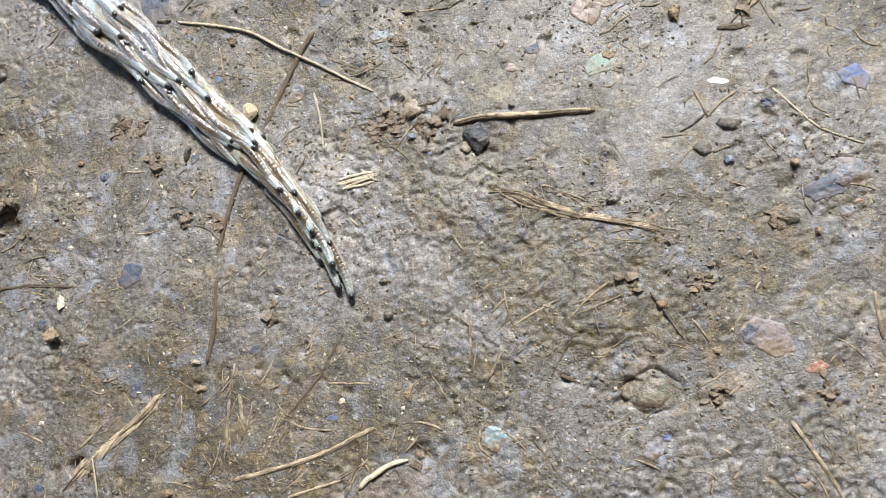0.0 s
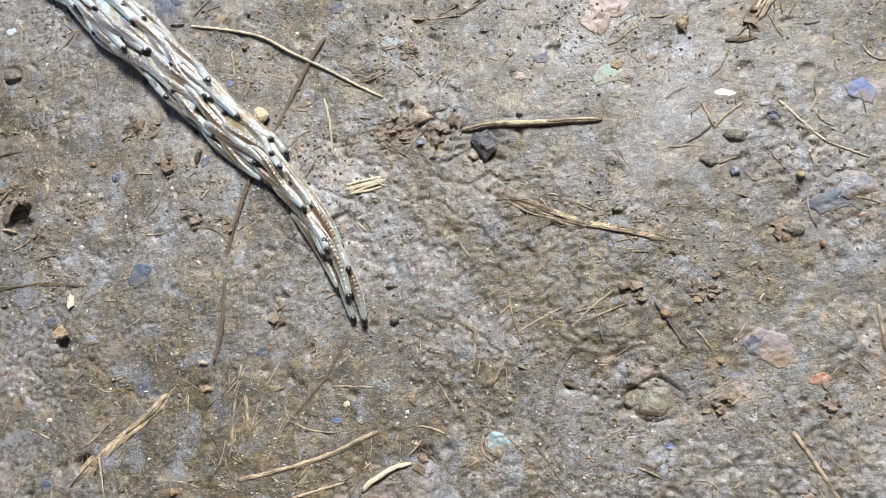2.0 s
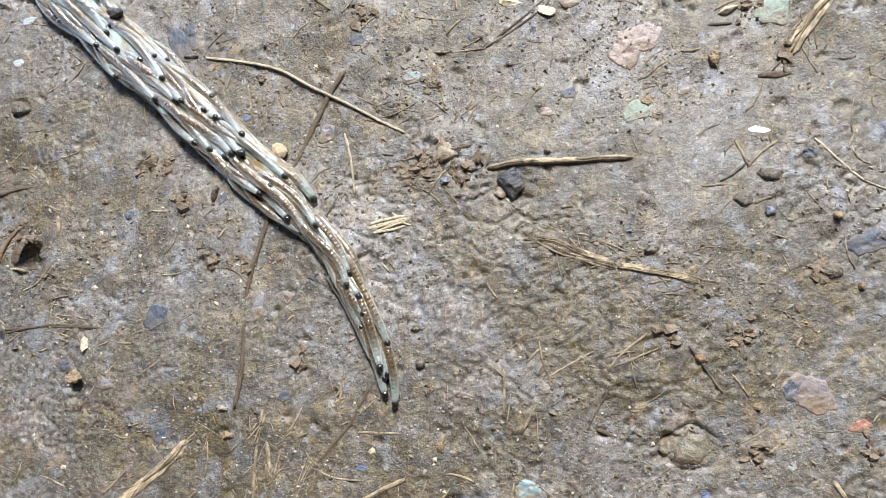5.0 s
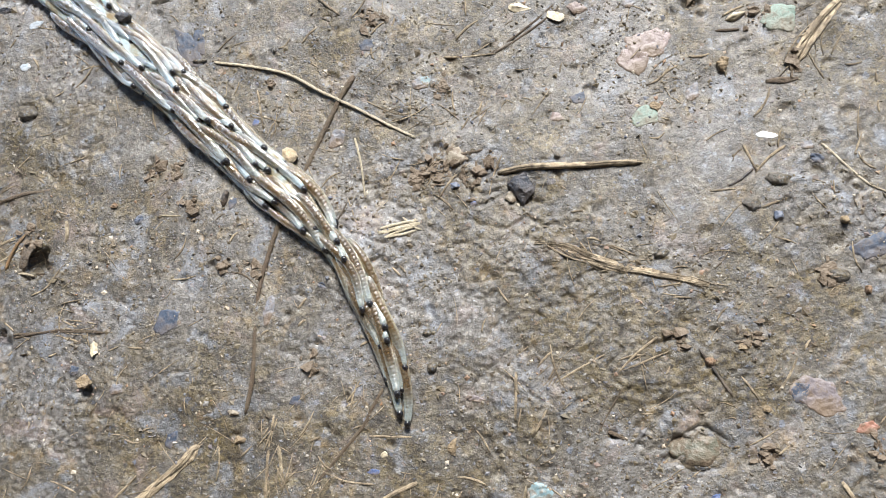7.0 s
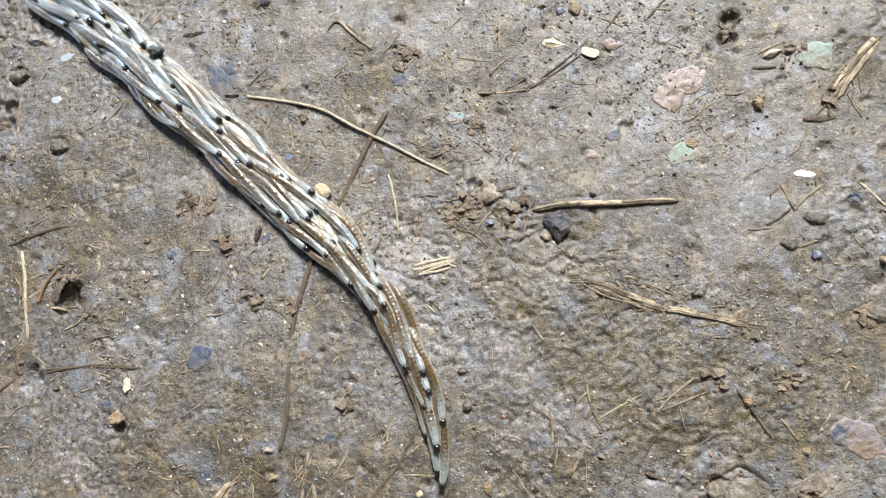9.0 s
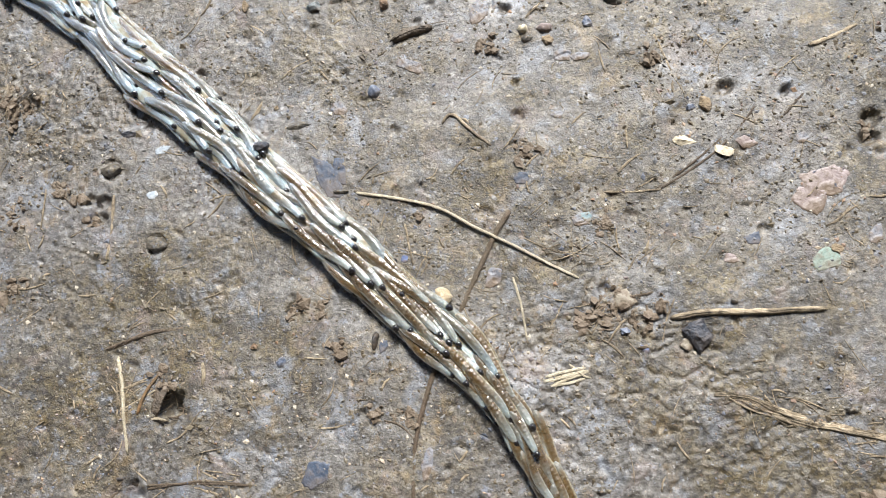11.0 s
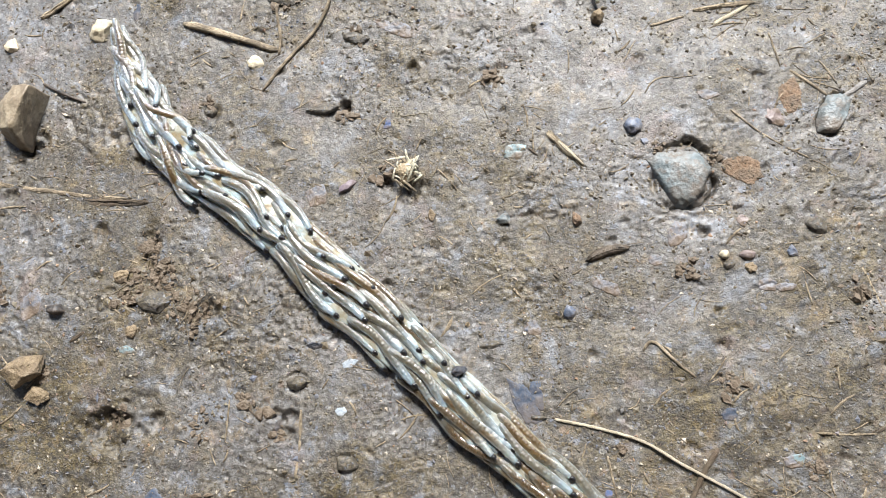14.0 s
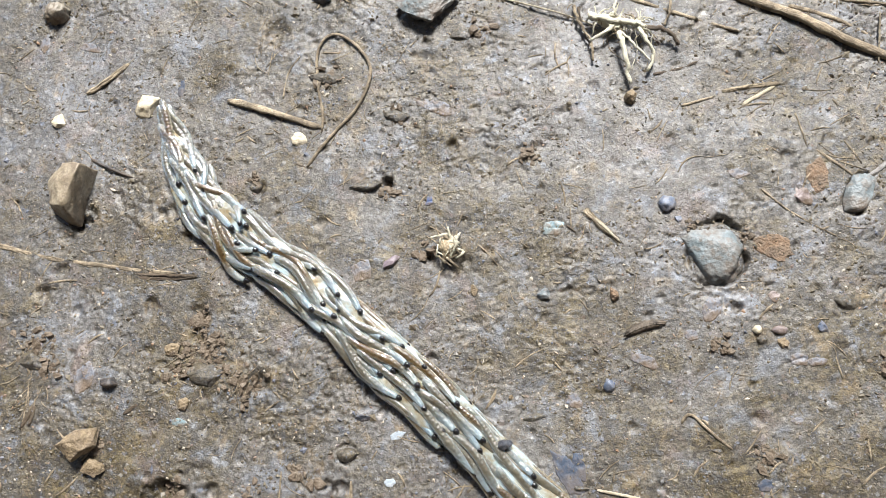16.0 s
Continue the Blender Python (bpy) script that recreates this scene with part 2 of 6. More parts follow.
ORANGE = speckled("orange clay", (0.15, 0.09, 0.05), (0.27, 0.17, 0.10), (0.40, 0.28, 0.18), 0.6, 1.6, 0.4, stain=0.9)
OCHRE = speckled("ochre clay", (0.14, 0.10, 0.055), (0.27, 0.20, 0.115), (0.45, 0.36, 0.23), 0.6, 1.3, 0.35, stain=0.6)
CREAM = speckled("cream stone", (0.44, 0.37, 0.25), (0.64, 0.56, 0.40), (0.78, 0.71, 0.56), 0.5, 0.9, 0.12)
WHITE = speckled("white sliver", (0.60, 0.60, 0.58), (0.76, 0.76, 0.74), (0.86, 0.86, 0.84), 0.4, 0.5, 0.05, stain=0.1)
CLEAR = speckled("bluish film", (0.26, 0.30, 0.34), (0.38, 0.43, 0.47), (0.50, 0.55, 0.58), 0.3, 0.8, 0.1, stain=0.3)
HUSK = speckled("husk", (0.28, 0.20, 0.11), (0.52, 0.42, 0.27), (0.72, 0.63, 0.46), 0.55, 1.3, 0.3)
PALESTONE = speckled("pale stone", (0.17, 0.145, 0.105), (0.29, 0.255, 0.195), (0.42, 0.385, 0.31), 0.5, 0.8, 0.2, stain=0.9)
GREYSTONE = speckled("grey stone", (0.10, 0.12, 0.122), (0.19, 0.222, 0.23), (0.32, 0.355, 0.36), 0.5, 0.6, 0.25, stain=0.7)
BROWNSTONE = speckled("brown stone", (0.22, 0.175, 0.11), (0.40, 0.33, 0.23), (0.58, 0.51, 0.39), 0.45, 0.5, 0.2, stain=0.7)
PURPLE = speckled("purple stone", (0.13, 0.10, 0.115), (0.22, 0.175, 0.195), (0.30, 0.255, 0.275), 0.45, 0.8, 0.1)
BLOCKER = speckled("dark sky blocker", (0.06, 0.05, 0.04), (0.10, 0.085, 0.07), (0.16, 0.14, 0.12), 0.7, 0.02, 2.0)
SKIN = [
    larva_skin("amber larva skin", (0.38, 0.32, 0.185), (0.18, 0.115, 0.046), (0.43, 0.49, 0.48)),
    larva_skin("brown larva skin", (0.33, 0.27, 0.16), (0.155, 0.104, 0.052), (0.41, 0.46, 0.44)),
    larva_skin("milky larva skin", (0.31, 0.345, 0.325), (0.195, 0.172, 0.122), (0.41, 0.51, 0.555)),
]


def slime_material():
    """Wet mucus: milky, in places clear enough to show the tan below it."""
    m = Nodes("milky slime")
    col = m.ramp(m.noise(0.55, 4, 0.6), (0.38, (0.20, 0.155, 0.088)), (0.50, (0.27, 0.265, 0.215)), (0.62, (0.34, 0.41, 0.43)))
    return m.done(col, 0.16, m.bump(m.noise(2.2, 3), 0.10, 0.8), Subsurface_Weight=0.5, Subsurface_Radius=(0.9, 0.7, 0.5), Subsurface_Scale=0.0004, IOR=1.38)


SLIME = slime_material()
HEAD = Nodes("black head capsule").done((0.008, 0.007, 0.007), 0.14, Coat_Weight=0.5, Coat_Roughness=0.05)


# ---- ground ----
rng = np.random.default_rng(7)
LATTICE = rng.random((256, 256))
DENTS = []  # x, y, radius, depth
RINGS = []  # x, y, half-widths, turn, depth: a crack round a bedded stone


def dent(x, y, r, d):
    DENTS.append((x, y, r, d))


def lattice(x, y, seed=0):
    """Smooth noise in 0..1 with cells of size 1."""
    x, y = x + 17.3 * seed, y + 41.7 * seed
    i, j = np.floor(x).astype(int), np.floor(y).astype(int)
    u, v = x - i, y - j
    u, v = u * u * u * (u * (6 * u - 15) + 10), v * v * v * (v * (6 * v - 15) + 10)
    a, b, c, d = LATTICE[i & 255, j & 255], LATTICE[(i + 1) & 255, j & 255], LATTICE[i & 255, (j + 1) & 255], LATTICE[(i + 1) & 255, (j + 1) & 255]
    return (a * (1 - u) + b * u) * (1 - v) + (c * (1 - u) + d * u) * v


def fractal(x, y, cell, octaves, seed=0, gain=0.5):
    """Sum of octaves, about -1..1; each octave is turned so that no grid shows."""
    out, amp, total = 0.0, 1.0, 0.0
    for k in range(octaves):
        a = 0.7 + 1.1 * k
        xr, yr = (x * math.cos(a) - y * math.sin(a)) / cell, (x * math.sin(a) + y * math.cos(a)) / cell
        out = out + amp * (2 * lattice(xr, yr, seed + k) - 1)
        total, amp, cell = total + amp, amp * gain, cell * 0.5
    return out / total


def crumbs_of(x, y, cell, seed):
    """Rounded crumbs about one cell wide: 0 in the gaps, up to 1 on a crumb's top."""
    x, y = x / cell, y / cell
    i, j = np.floor(x).astype(int), np.floor(y).astype(int)
    best = np.zeros(x.shape)
    for a in (-1, 0, 1):
        for c in (-1, 0, 1):
            u, v = (i + a) & 255, (j + c) & 255
            px, py = i + a + LATTICE[u, (v + seed) & 255], j + c + LATTICE[(u + seed + 7) & 255, v]
            size, tall = 0.45 + 0.5 * LATTICE[(u + 31) & 255, (v + seed) & 255], LATTICE[(u + seed) & 255, (v + 57) & 255]
            d = ((x - px) ** 2 + (y - py) ** 2) / size ** 2
            best = np.maximum(best, tall * np.sqrt(np.maximum(0.0, 1 - d)))
    return best


def relief(x, y):
    """Height of the mud in mm at x, y in mm."""
    x, y = np.asarray(x, float), np.asarray(y, float)
    wx, wy = x + 1.2 * fractal(x, y, 5.0, 2, 30), y + 1.2 * fractal(x, y, 5.0, 2, 33)
    z = 0.55 * fractal(wx, wy, 24.0, 3, 1) + 0.22 * fractal(wx, wy, 6.0, 2, 5)
    rough = np.clip(0.28 + 2.1 * fractal(x, y, 10.0, 4, 9), 0.06, 1.2)
    kx, ky = x + 0.35 * fractal(x, y, 0.9, 2, 70), y + 0.35 * fractal(x, y, 0.9, 2, 75)
    z = z + 0.022 * np.tanh(2.6 * fractal(wx, wy, 1.7, 4, 12, 0.62)) * (0.45 + 0.55 * rough)
    z = z + rough * (0.04 * crumbs_of(kx, ky, 0.9, 3) + 0.14 * crumbs_of(kx + 9.1, ky, 0.45, 11))
    z = z - 1.7 * np.clip(crumbs_of(kx + 31.7, ky + 5.3, 1.5, 5) - 0.82, 0, 1)  # pinholes
    cuts = np.abs(fractal(wx, wy * 1.5, 3.2, 3, 22))
    z = z - 0.2 * rough * np.exp(-((cuts / 0.05) ** 2)) + 0.04 * fractal(x, y, 0.5, 2, 60)
    z = np.atleast_1d(z).copy()
    fx, fy, fz = np.broadcast_to(x, z.shape).ravel(), np.broadcast_to(y, z.shape).ravel(), z.reshape(-1)
    for px, py, r, d in DENTS:
        near = np.flatnonzero((np.abs(fx - px) < 3 * r) & (np.abs(fy - py) < 3 * r))
        if len(near):
            u, v = fx[near], fy[near]
            q = np.hypot(u - px, v - py) / r * (1 + 0.5 * fractal(u, v, 0.9, 2, 40))
            fz[near] -= d * np.exp(-(q ** 4))
    for px, py, a, b, turn, deep in RINGS:
        near = np.flatnonzero((np.abs(fx - px) < 2.5 * max(a, b)) & (np.abs(fy - py) < 2.5 * max(a, b)))
        if len(near):
            c, s = math.cos(radians(turn)), math.sin(radians(turn))
            gx, gy = fx[near], fy[near]
            u, v = (gx - px) * c + (gy - py) * s, (gy - py) * c - (gx - px) * s
            q = np.hypot(u / a, v / b) + 0.16 * fractal(gx, gy, 1.4, 2, 44)
            fz[near] -= deep * np.exp(-(((q - 1.05) / 0.075) ** 2)) * np.clip(0.75 + 1.6 * fractal(gx, gy, 3.0, 2, 47), 0.1, 1.3) + 0.35 * deep * np.exp(-(q ** 6))
    z = fz.reshape(z.shape)
    if x.ndim == 0:
        return float(z[0])
    return z


def mesh_of(name, verts, faces, mat, smooth=True):
    me = bpy.data.meshes.new(name)
    me.from_pydata(verts, [], faces)
    if smooth:
        me.polygons.foreach_set("use_smooth", np.ones(len(faces), bool))
    me.materials.append(mat)
    me.update()
    return me


def grid_faces(nx, ny):
    i, j = np.meshgrid(np.arange(nx - 1), np.arange(ny - 1), indexing="ij")
    k = (i * ny + j).ravel()
    return np.stack([k, k + ny, k + ny + 1, k + 1], 1)


def build_ground():
    step = 0.18
    xs, ys = np.arange(-118.0, 42.0, step), np.arange(-32.0, 106.0, step)
    # the sheet goes on past the fine middle in ever wider steps, out to the horizon
    far = np.array([0.5, 1, 2, 4, 8, 16, 32, 64, 150, 400, 1000, 3000, 10000, 40000.0])
    xs, ys = np.r_[xs[0] - far[::-1], xs, xs[-1] + far], np.r_[ys[0] - far[::-1], ys, ys[-1] + far]
    gx, gy = np.meshgrid(xs, ys, indexing="ij")
    z = relief(gx, gy)
    me = bpy.data.meshes.new("ground")
    faces = grid_faces(len(xs), len(ys))
    co = np.stack([gx, gy, z], -1).reshape(-1, 3) / 1000
    me.vertices.add(len(co))
    me.vertices.foreach_set("co", co.ravel())
    me.loops.add(faces.size)
    me.loops.foreach_set("vertex_index", faces.ravel())
    me.polygons.add(len(faces))
    me.polygons.foreach_set("loop_start", np.arange(0, faces.size, 4))
    me.polygons.foreach_set("use_smooth", np.ones(len(faces), bool))
    me.materials.append(MUD)
    me.update(calc_edges=True)
    me.validate()
    tagged(new("ground", me), "damp brown trodden mud with grit and fibres", "mud", kind="structure")


def build_sky_blockers():
    """Unseen wall and slab, added to block sky; the other side stays open."""
    def slab(name, lo, hi, mat, label, category):
        bm = bmesh.new()
        bmesh.ops.create_cube(bm, size=1)
        for v in bm.verts:
            v.co = Vector([(a + b) / 2 + c * (b - a) for a, b, c in zip(lo, hi, v.co)])
        bmesh.ops.bevel(bm, geom=bm.edges[:], offset=0.01, segments=2, affect="EDGES")
        me = bpy.data.meshes.new(name)
        bm.to_mesh(me)
        bm.free()
        me.materials.append(mat)
        tagged(new(name, me), label, category, kind="structure")

    slab("wall_south", (-4.0, -1.3, -0.05), (4.0, -1.1, 2.6), BLOCKER, "plain unseen wall added to block sky", "wall")
    slab("ceiling", (-4.0, -1.3, 2.6), (4.0, 1.0, 2.72), BLOCKER, "plain dark unseen slab added to block sky", "eave")


# ---- things on the ground ----
def thing(name, me, x, y, z, label, category, group="", turn=0.0):
    ob = new(name, me)
    ob.matrix_world = pose(x / 1000, y / 1000, z / 1000, 0, 0, turn)
    return tagged(ob, label, category, group)


def tube(points, radii, flat=1.0, sides=9, wobble=0.0, ridges=0.0, seed=0):
    """A stalk through points (mm) with rounded broken ends: vertices, faces and uv (mm along, turn round)."""
    rnd = random.Random(seed)
    pts = [Vector(p) for p in points]
    verts, faces, uv = [], [], []
    run = 0.0
    phase = [rnd.uniform(0.8, 1.2) for _ in range(sides)]
    for k, p in enumerate(pts):
        d = (pts[min(k + 1, len(pts) - 1)] - pts[max(k - 1, 0)]).normalized()
        side = Vector((-d.y, d.x, 0)).normalized()
        up = d.cross(side) * -1 if d.cross(side).z < 0 else d.cross(side)
        run += (p - pts[k - 1]).length if k else 0
        for j in range(sides):
            a = 2 * math.pi * j / sides
            r = radii[k] * (1 + wobble * rnd.uniform(-1, 1)) * (1 + ridges * (phase[j] - 1) * 5)
            verts.append(p + side * (r * math.cos(a)) + up * (r * flat * math.sin(a)))
            uv.append((run, j / sides))
    n = len(pts)
    for k in range(n - 1):
        for j in range(sides):
            a, b = k * sides + j, k * sides + (j + 1) % sides
            faces.append((a, b, b + sides, a + sides))
    faces.append(tuple(range(sides - 1, -1, -1)))
    faces.append(tuple(range((n - 1) * sides, n * sides)))
    return verts, faces, uv


def smooth_line(pts, step):
    """Points at even steps along a rounded line through pts."""
    pts = np.array(pts, float)
    ext = np.vstack([2 * pts[0] - pts[1], pts, 2 * pts[-1] - pts[-2]])
    out = []
    for k in range(1, len(ext) - 2):
        a, b, c, d = ext[k - 1], ext[k], ext[k + 1], ext[k + 2]
        n = max(2, int(np.linalg.norm(c - b) / step))
        for t in np.arange(n) / n:
            out.append(0.5 * (2 * b + (c - a) * t + (2 * a - 5 * b + 4 * c - d) * t * t + (3 * b - a - 3 * c + d) * t ** 3))
    out.append(pts[-1])
    return np.array(out)


COUNT = [0]


def straw(pts, width, mat, label, category, name, flat=0.85, split=False, sink=0.0, lift=0.0, node=0.0):
    """A stalk, twig or fibre that lies along pts on the mud."""
    COUNT[0] += 1
    rnd = random.Random(COUNT[0])
    width *= 0.86
    line = smooth_line(pts, max(0.35, min(1.2, width)))
    n = len(line)
    r = width / 2
    x0, y0 = line[n // 2]
    z = relief(line[:, 0], line[:, 1])
    z = np.convolve(np.r_[[z[0]] * 3, z, [z[-1]] * 3], np.ones(7) / 7, "valid")  # a stiff stalk bridges the hollows
    z = np.maximum(z, relief(line[:, 0], line[:, 1]) - r * 0.5) + r * flat * 0.28 - sink + 0.5 * lift * np.sin(np.linspace(0, math.pi, n))
    run = np.r_[0, np.cumsum(np.hypot(*np.diff(line, axis=0).T))]
    if lift < 0.3 and mat not in (FRESH, BLACK):  # in places the mud has closed over it
        z = z - 2.2 * r * flat * np.clip(fractal(run + 7.3 * COUNT[0], run * 0.3, 2.6, 3, 81) - 0.02, 0, 0.5)
    line = line + np.array([[rnd.gauss(0, 0.06 * r), rnd.gauss(0, 0.06 * r)] for _ in range(n)])
    taper = np.clip(np.minimum(np.arange(n), np.arange(n)[::-1]) / 2 + 0.55, 0, 1) * np.linspace(1.08, 0.85, n)
    radii = [r * t * rnd.uniform(0.9, 1.1) for t in taper]
    if node:
        radii[int(node * (n - 1))] *= 1.28
    base = relief(x0, y0) - 0.2
    pts3 = [(p[0] - x0, p[1] - y0, q - base) for p, q in zip(line, z)]
    sides = 12 if width > 0.5 else 7
    verts, faces, uv = tube(pts3, radii, flat, sides, 0.05, 0.16 if split else 0.03, COUNT[0])
    if split:  # loose slivers at both ends and along the side
        for k in range(5):
            a = rnd.randrange(0, max(1, n - 4)) if k > 1 else (0 if k else max(0, n - 5))
            off = rnd.uniform(-0.8, 0.8) * r
            seg = [(pts3[q][0] + off + rnd.gauss(0, 0.1 * r), pts3[q][1] + off * 0.6 + rnd.gauss(0, 0.1 * r), pts3[q][2] + r * flat * 0.5 + 0.05 * k) for q in range(a, min(n, a + rnd.randint(4, 9)))]
            if k == 0:
                seg = [(p[0] + (p[0] - seg[0][0]) * 0.3, p[1] + (p[1] - seg[0][1]) * 0.3, p[2]) for p in seg]
            if len(seg) > 2:
                v2, f2, uv2 = tube(seg, [r * 0.14 * (1 - 0.5 * q / len(seg)) for q in range(len(seg))], 0.7, 5, 0.1, 0, k)
                faces += [tuple(i + len(verts) for i in f) for f in f2]
                verts, uv = verts + v2, uv + uv2
    me = mesh_of(name, [v / 1000 for v in verts], faces, mat)
    layer = me.uv_layers.new(name="uv").data
    for lp in me.loops:
        layer[lp.index].uv = uv[lp.vertex_index]
    return thing(name, me, x0, y0, base, label, category)


def rock(a, b, c, seed, sharp=0, detail=3):
    """A pebble of half-sizes a, b, c (mm): noisy, with flat broken faces where sharp."""
    rnd = random.Random(seed)
    bm = bmesh.new()
    if sharp >= 2:  # a broken chip: flat faces, worn edges
        for k in range(17 if sharp == 2 else 9):
            d = Vector((rnd.gauss(0, 1), rnd.gauss(0, 1), rnd.gauss(0, 0.8))).normalized() * rnd.uniform(0.8, 1.12)
            bm.verts.new(Vector((d.x * a, d.y * b, d.z * c)) / 1000)
        hull = bmesh.ops.convex_hull(bm, input=bm.verts)
        bmesh.ops.delete(bm, geom=[v for v in hull["geom_interior"] if isinstance(v, bmesh.types.BMVert)], context="VERTS")
        bmesh.ops.bevel(bm, geom=bm.edges[:], offset=0.00003 * min(a, b), segments=1, affect="EDGES")
        bmesh.ops.triangulate(bm, faces=bm.faces[:])
        bmesh.ops.subdivide_edges(bm, edges=[e for e in bm.edges if e.calc_length() > 0.00025 * min(a, b)], cuts=3, use_grid_fill=True)
        bm.normal_update()
        for v in bm.verts:
            v.co += v.normal * (0.00011 * min(a, b)) * (noise.noise(v.co * 2200 / min(a, b)) + 0.6 * noise.noise(v.co * 6000 / min(a, b)))
        for e in bm.edges:
            e.smooth = e.calc_face_angle(0.0) < 0.38
        for f in bm.faces:
            f.smooth = True
        return bm
    bmesh.ops.create_icosphere(bm, subdivisions=detail, radius=1)
    off = Vector((rnd.uniform(0, 50), rnd.uniform(0, 50), rnd.uniform(0, 50)))
    planes = []
    for _ in range(7 if sharp else 6):
        d = Vector((rnd.gauss(0, 1), rnd.gauss(0, 1), abs(rnd.gauss(0, 0.8)))).normalized()
        planes.append((d, rnd.uniform(0.6, 0.9) if sharp else rnd.uniform(0.70, 0.92)))
    for v in bm.verts:
        p = v.co.copy()
        p *= 1 + 0.34 * noise.noise(p * 1.4 + off) + 0.18 * noise.noise(p * 3.3 + off) + 0.08 * noise.noise(p * 8 + off) + 0.04 * noise.noise(p * 19 + off)
        if sharp:
            p *= 0.86 + 0.42 * abs(noise.noise(p * 1.9 + off))
        for d, lim in planes:
            over = p.dot(d) - lim
            if over > 0:
                p -= d * over * 0.85
        v.co = Vector((p.x * a, p.y * b, p.z * c)) / 1000
    for f in bm.faces:
        f.smooth = True
    return bm


def stone(x, y, wx, wy, h, mat, label, category, name, sharp=0, ring=0, turn=None):
    """A pebble or clod: h is how far it stands out of the mud."""
    COUNT[0] += 1
    rnd = random.Random(COUNT[0] * 3 + 1)
    if category == "clod":
        sharp, wx, wy = 1 if mat == MUD else 2, wx * rnd.uniform(0.9, 1.3), wy * rnd.uniform(0.7, 1.0)
        h *= 0.7
    elif sharp or (max(wx, wy) < 2.4 and rnd.random() < 0.65):
        sharp, h = max(2, sharp), h * 0.85
    half = max(h * 0.75, 0.3 * min(wx, wy)) if h > 0.8 else max(0.22 * min(wx, wy), h)
    bm = rock(wx / 2 * 1.08, wy / 2 * 1.08, half, COUNT[0], sharp, 4 if max(wx, wy) > 2.5 else 3)
    me = bpy.data.meshes.new(name)
    bm.to_mesh(me)
    bm.free()
    me.materials.append(mat)
    z = float(relief(x, y)) if not ring else float(np.mean(relief(x + np.array([-wx, wx, 0, 0]), y + np.array([0, 0, -wy, wy]))))
    return thing(name, me, x, y, z + h - half * 0.95, label, category, turn=rnd.uniform(-20, 20) if turn is None else turn)


def angular_pebble(x, y, mat, label):
    """A broken pebble with flat faces and worn edges, about 6 mm across."""
    corners = [(-2.9, 0.6, 0.2), (-2.3, -1.9, 0.1), (-0.6, -3.2, 0.0), (0.9, -3.4, 0.0), (2.1, 1.6, 0.0), (2.3, 2.5, 0.0), (-1.3, 3.1, 0.3), (-2.4, 1.2, 1.5), (-1.6, -1.4, 1.9), (-0.2, 2.7, 2.6), (2.3, 2.4, 3.5), (1.9, 1.1, 3.7), (0.6, -1.9, 3.3), (-0.5, 0.6, 3.2), (0.9, -3.0, 1.6)]
    bm = bmesh.new()
    for c in corners:
        bm.verts.new(Vector(c) * 1.12 / 1000)
    hull = bmesh.ops.convex_hull(bm, input=bm.verts)
    bmesh.ops.delete(bm, geom=[v for v in hull["geom_interior"] if isinstance(v, bmesh.types.BMVert)], context="VERTS")
    bmesh.ops.bevel(bm, geom=bm.edges[:], offset=0.00018, segments=2, affect="EDGES", profile=0.6)
    bmesh.ops.triangulate(bm, faces=bm.faces[:])
    bmesh.ops.subdivide_edges(bm, edges=[e for e in bm.edges if e.calc_length() > 0.0006], cuts=3, use_grid_fill=True)
    bm.normal_update()
    for v in bm.verts:
        v.co += v.normal * (0.00016 * noise.noise(v.co * 900) + 0.00009 * noise.noise(v.co * 2600))
    for f in bm.faces:
        f.smooth = True
    me = bpy.data.meshes.new("pebble")
    bm.to_mesh(me)
    bm.free()
    me.materials.append(mat)
    return thing("pebble", me, x, y, relief(x, y) - 0.5, label, "pebble")


